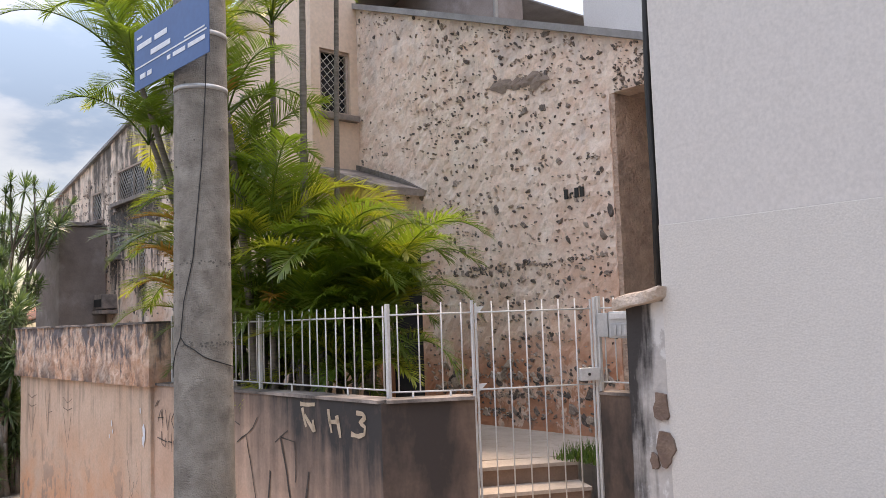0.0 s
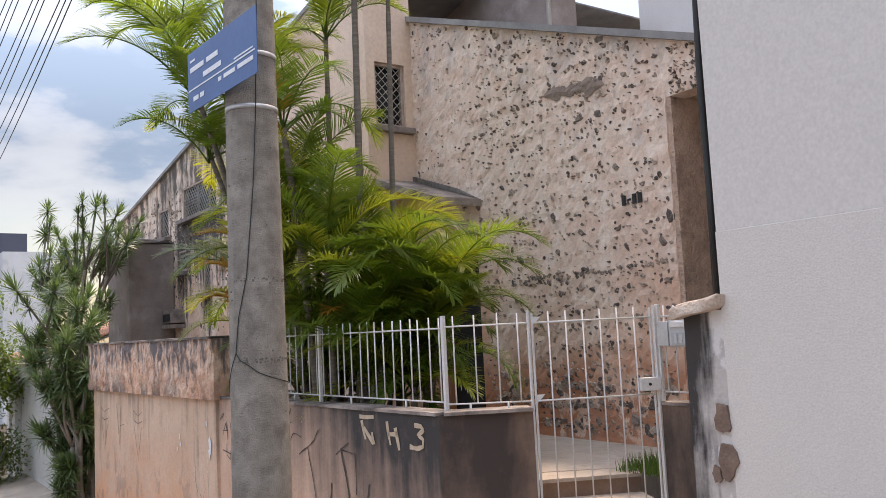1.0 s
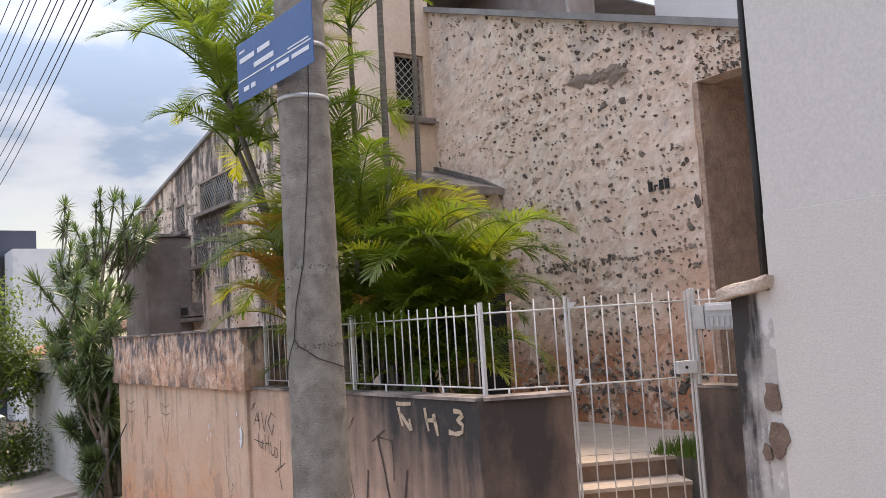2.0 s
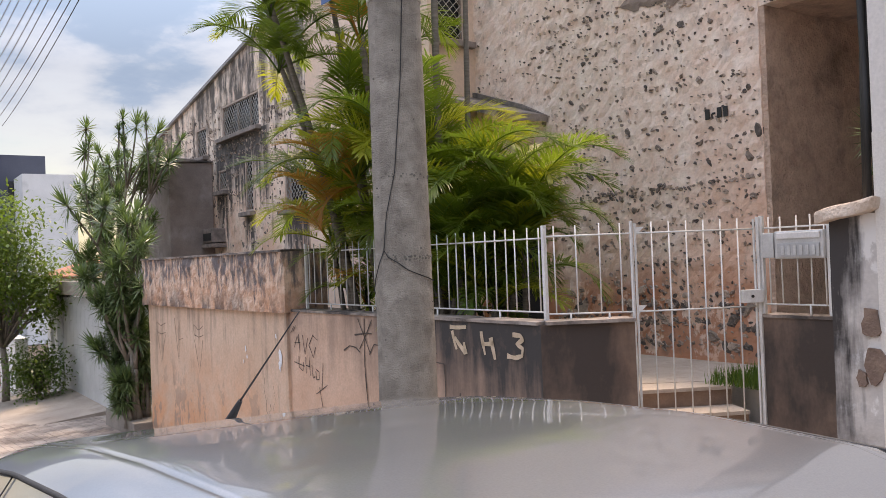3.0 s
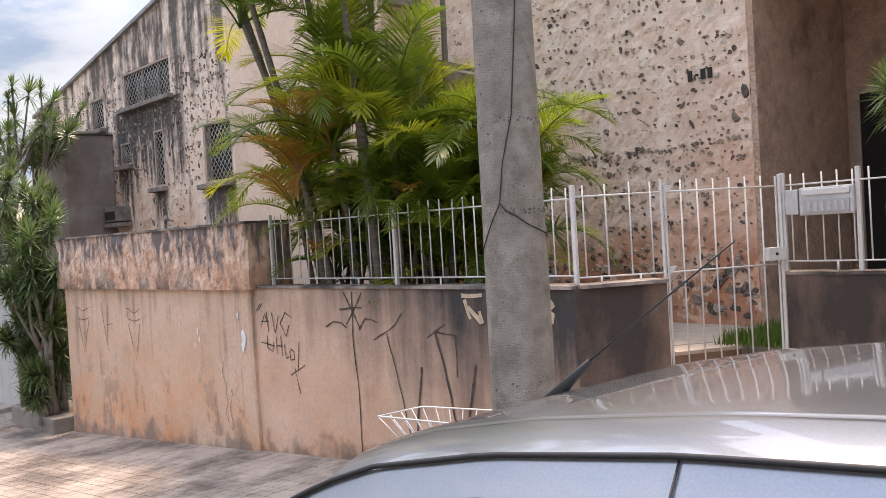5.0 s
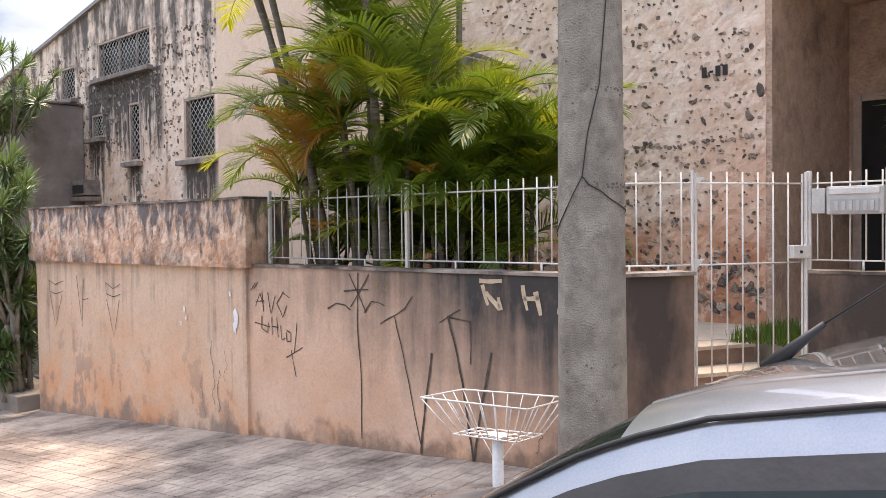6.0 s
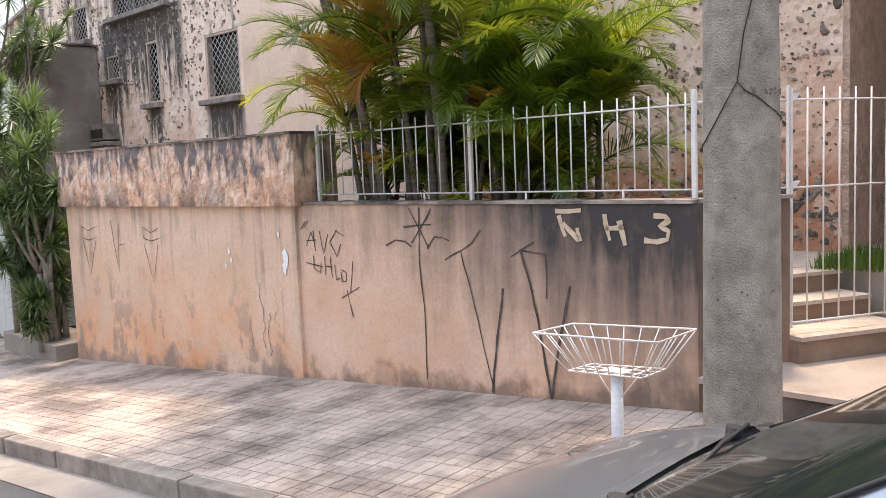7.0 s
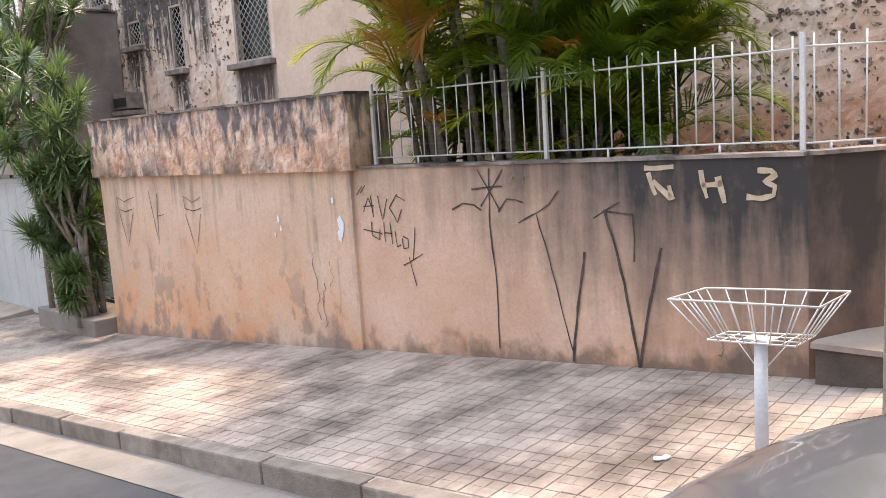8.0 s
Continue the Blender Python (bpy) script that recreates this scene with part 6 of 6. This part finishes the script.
for k in range(1500):
    x, y = gr.uniform(5.45, 6.5), gr.uniform(4.55, 5.2)
    a, h = gr.uniform(0, 6.28), gr.uniform(0.06, 0.17)
    d = Vector((math.cos(a), math.sin(a), 0))
    p = Vector((x, y, 0.88))
    v = [grass.verts.new(p - d * 0.006), grass.verts.new(p + d * 0.006), grass.verts.new(p + Vector((gr.uniform(-0.05, 0.05), gr.uniform(-0.05, 0.05), h)))]
    grass.faces.new(v)
tagged(part("grass_tuft", grass, GRASS_LEAF), "tufts of bright green grass inside the gate", "grass", kind="stuff")


# ---------------------------------------------------------------- down the street
gx = 3.26
garage = thing("garage_gate", "pale grey metal garage gate of vertical boards", "garage gate")
for k in range(14):
    y = 16.1 + 0.4 * k
    z0 = ground_z(gx, y) + 0.02
    part("board", boxm(gx, y + 0.004, z0, gx + 0.04, y + 0.396, 1.42, bevel=0.006), GATE_WHITE, garage)
part("top_rail", boxm(gx - 0.01, 16.1, 1.42, gx + 0.06, 21.7, 1.50, bevel=0.006), GATE_WHITE, garage)
for y in (21.72, 22.6):
    tagged(part("gate_pier", boxm(gx - 0.12, y, ground_z(gx, y) - 0.2, gx + 0.25, y + 0.40, 1.62, bevel=0.02), WHITE_WALL), "white rendered gate pier stained grey", "pier", kind="structure")
tagged(part("garage_beam", boxm(gx - 0.15, 15.9, 1.56, gx + 0.5, 22.3, 1.86, bevel=0.02), LANDING), "beige beam over a garage gate", "beam", kind="structure")
ramp = part("driveway_ramp", prism(bmesh.new(), [(1.4, ground_z(1.4, 18) - 0.02), (gx, ground_z(gx, 18) + 0.10), (gx, -1.6), (1.4, -1.6)], "y", 17.2, 21.0), LANDING)
tagged(ramp, "rough concrete driveway ramp in front of a garage", "driveway", kind="structure")
tiled = thing("tiled_roof_house", "low house with a red clay tile roof", "house")
part("wall", boxm(3.9, 21.0, -1.5, 9.0, 26.6, 1.84), WHITE_WALL, tiled)
tile = bmesh.new()
for i in range(7):
    a0, a1 = math.pi * i / 7, math.pi * (i + 1) / 7
    v = [tile.verts.new((x, 0.11 * math.cos(a), 0.05 * math.sin(a))) for x in (0, 0.42) for a in (a0, a1)]
    tile.faces.new((v[0], v[1], v[3], v[2]))
bmesh.ops.remove_doubles(tile, verts=tile.verts, dist=1e-4)
bmesh.ops.solidify(tile, geom=tile.faces[:], thickness=0.015)
first = part("roof_tile", tile, CLAY, tiled)
for i in range(8):
    for j in range(24):
        o = first if i == j == 0 else new("roof_tile", first.data)
        o.parent = tiled
        o.matrix_basis = pose(3.45 + 0.36 * i, 21.2 + 0.22 * j, 1.93 + 0.115 * i, 0, -18, 0)
part("roof_deck", prism(bmesh.new(), [(3.45, 1.85), (6.4, 2.80), (6.4, 2.84), (3.45, 1.90)], "y", 21.0, 26.6), LANDING, tiled)
part("gable", prism(bmesh.new(), [(3.9, 1.841), (9.0, 1.841), (6.4, 2.70)], "y", 21.02, 21.2), WHITE_WALL, tiled)
red = thing("red_gate", "dark red metal gate down the street", "gate")
for k in range(8):
    part("board", boxm(2.4, 26 + 0.4 * k, -1.4, 2.46, 26.39 + 0.4 * k, 0.35, bevel=0.006), RED_GATE, red)
tagged(part("street_wall_far", boxm(2.42, 23.05, -1.6, 2.7, 26, 0.5), WHITE_WALL), "low pale wall further down the street", "wall", kind="structure")
navy = thing("dark_blue_building", "distant dark blue building above the roofs", "building")
part("wall", boxm(-2, 62, -3, 9.6, 75, 9.95), NAVY_WALL, navy)
for k in range(4):
    part("window", boxm(1.0 + 2.1 * k, 61.9, 6.9, 2.2 + 2.1 * k, 61.995, 8.2), GLASS_DARK, navy)
pale = thing("white_building", "distant plain white building above the roofs", "building")
part("wall", boxm(7.6, 58, -3, 10.75, 61.5, 8.3), WHITE_WALL, pale)


# ---------------------------------------------------------------- unseen other side of the street, added for bounced light
far_path = sheet("unseen_bounce_pavement", lambda x, y: road_z(x, y) + 0.13, [lambda y: along(KERB, y) - 11.5, lambda y: along(KERB, y) - 8.0], YS[3:14], GUTTER_MAT)
tagged(far_path, "unseen pale concrete strip added across the street to bounce light", "pavement", kind="structure")
# unseen pale wall with windows, added so sunlight bounces onto the house fronts
opposite = thing("unseen_bounce_wall", "unseen plain pale wall added across the street to bounce light", "house")
part("wall", prism(bmesh.new(), [(along(KERB, -8) - 10.6, -8), (along(KERB, 40) - 10.6, 40), (along(KERB, 40) - 14, 40), (along(KERB, -8) - 14, -8)], "z", -2.5, 5.2), WHITE_WALL, opposite)
for k in range(5):
    y = -5 + 5.5 * k
    w = part("window", boxm(along(KERB, y) - 10.62, y, 1.6, along(KERB, y) - 10.5, y + 1.5, 2.8, bevel=0.01), GLASS_DARK, opposite)


# ---------------------------------------------------------------- pavement tiles
TW, TL, GAP = 0.10, 0.10, 0.0035


def tile_verts(w, l, bev=0.0025, h=0.010):
    a, b = w / 2, l / 2
    lo = [(-a, -b, -h), (a, -b, -h), (a, b, -h), (-a, b, -h)]
    hi = [(-a + bev, -b + bev, 0), (a - bev, -b + bev, 0), (a - bev, b - bev, 0), (-a + bev, b - bev, 0)]
    return lo + hi


FACES = [(4, 5, 6, 7), (0, 1, 5, 4), (1, 2, 6, 5), (2, 3, 7, 6), (3, 0, 4, 7)]
tile_me = bpy.data.meshes.new("paving_tile")
tile_me.from_pydata(tile_verts(TW - GAP, TL - GAP), [], FACES)
tile_me.materials.append(PAVER)
tr = random.Random(17)
rest_v, rest_f = [], []
near = 0
heading = math.degrees(math.atan(0.058))
for j in range(int((19 - 2.6) / TL)):
    y = 2.6 + TL * (j + 0.5)
    c = 0
    x0 = KERB + 0.14
    while x0 + TW * c < WALL - 0.0 - TW * 0.4:
        yr0 = 2.6 + TL * (j + 0.5)
        y = yr0 + 0.058 * TW * (c + 0.5)
        y += 0.0016 * (1 - 2 * (j % 2))            # grooved tiles: every second joint is the open one
        x = along(x0 + TW * (c + 0.5), y) + 0.0016 * (1 - 2 * (c % 2))
        c += 1
        z = ground_z(x, y) + tr.uniform(-0.002, 0.0015)
        sl = math.degrees(math.atan2(ground_z(x, y + 0.1) - ground_z(x, y - 0.1), 0.2))
        m = pose(x, y, z, sl + tr.uniform(-0.6, 0.6), -1.72 + tr.uniform(-0.6, 0.6), heading + tr.uniform(-0.6, 0.6))
        if 5.4 < y < 7.4 and x < 2.75 and near < 300:
            o = new("paving_tile", tile_me)
            o.parent = pavement
            o.matrix_basis = m
            near += 1
        else:
            k = len(rest_v)
            rest_v += [tuple(m @ Vector(v)) for v in tile_verts(TW - GAP, TL - GAP)]
            rest_f += [tuple(k + i for i in f) for f in FACES]
rest = bpy.data.meshes.new("paving_tiles")
rest.from_pydata(rest_v, [], rest_f)
rest.materials.append(PAVER)
o = new("paving_tiles", rest)
o.parent = pavement
tagged(o, kind="stuff")
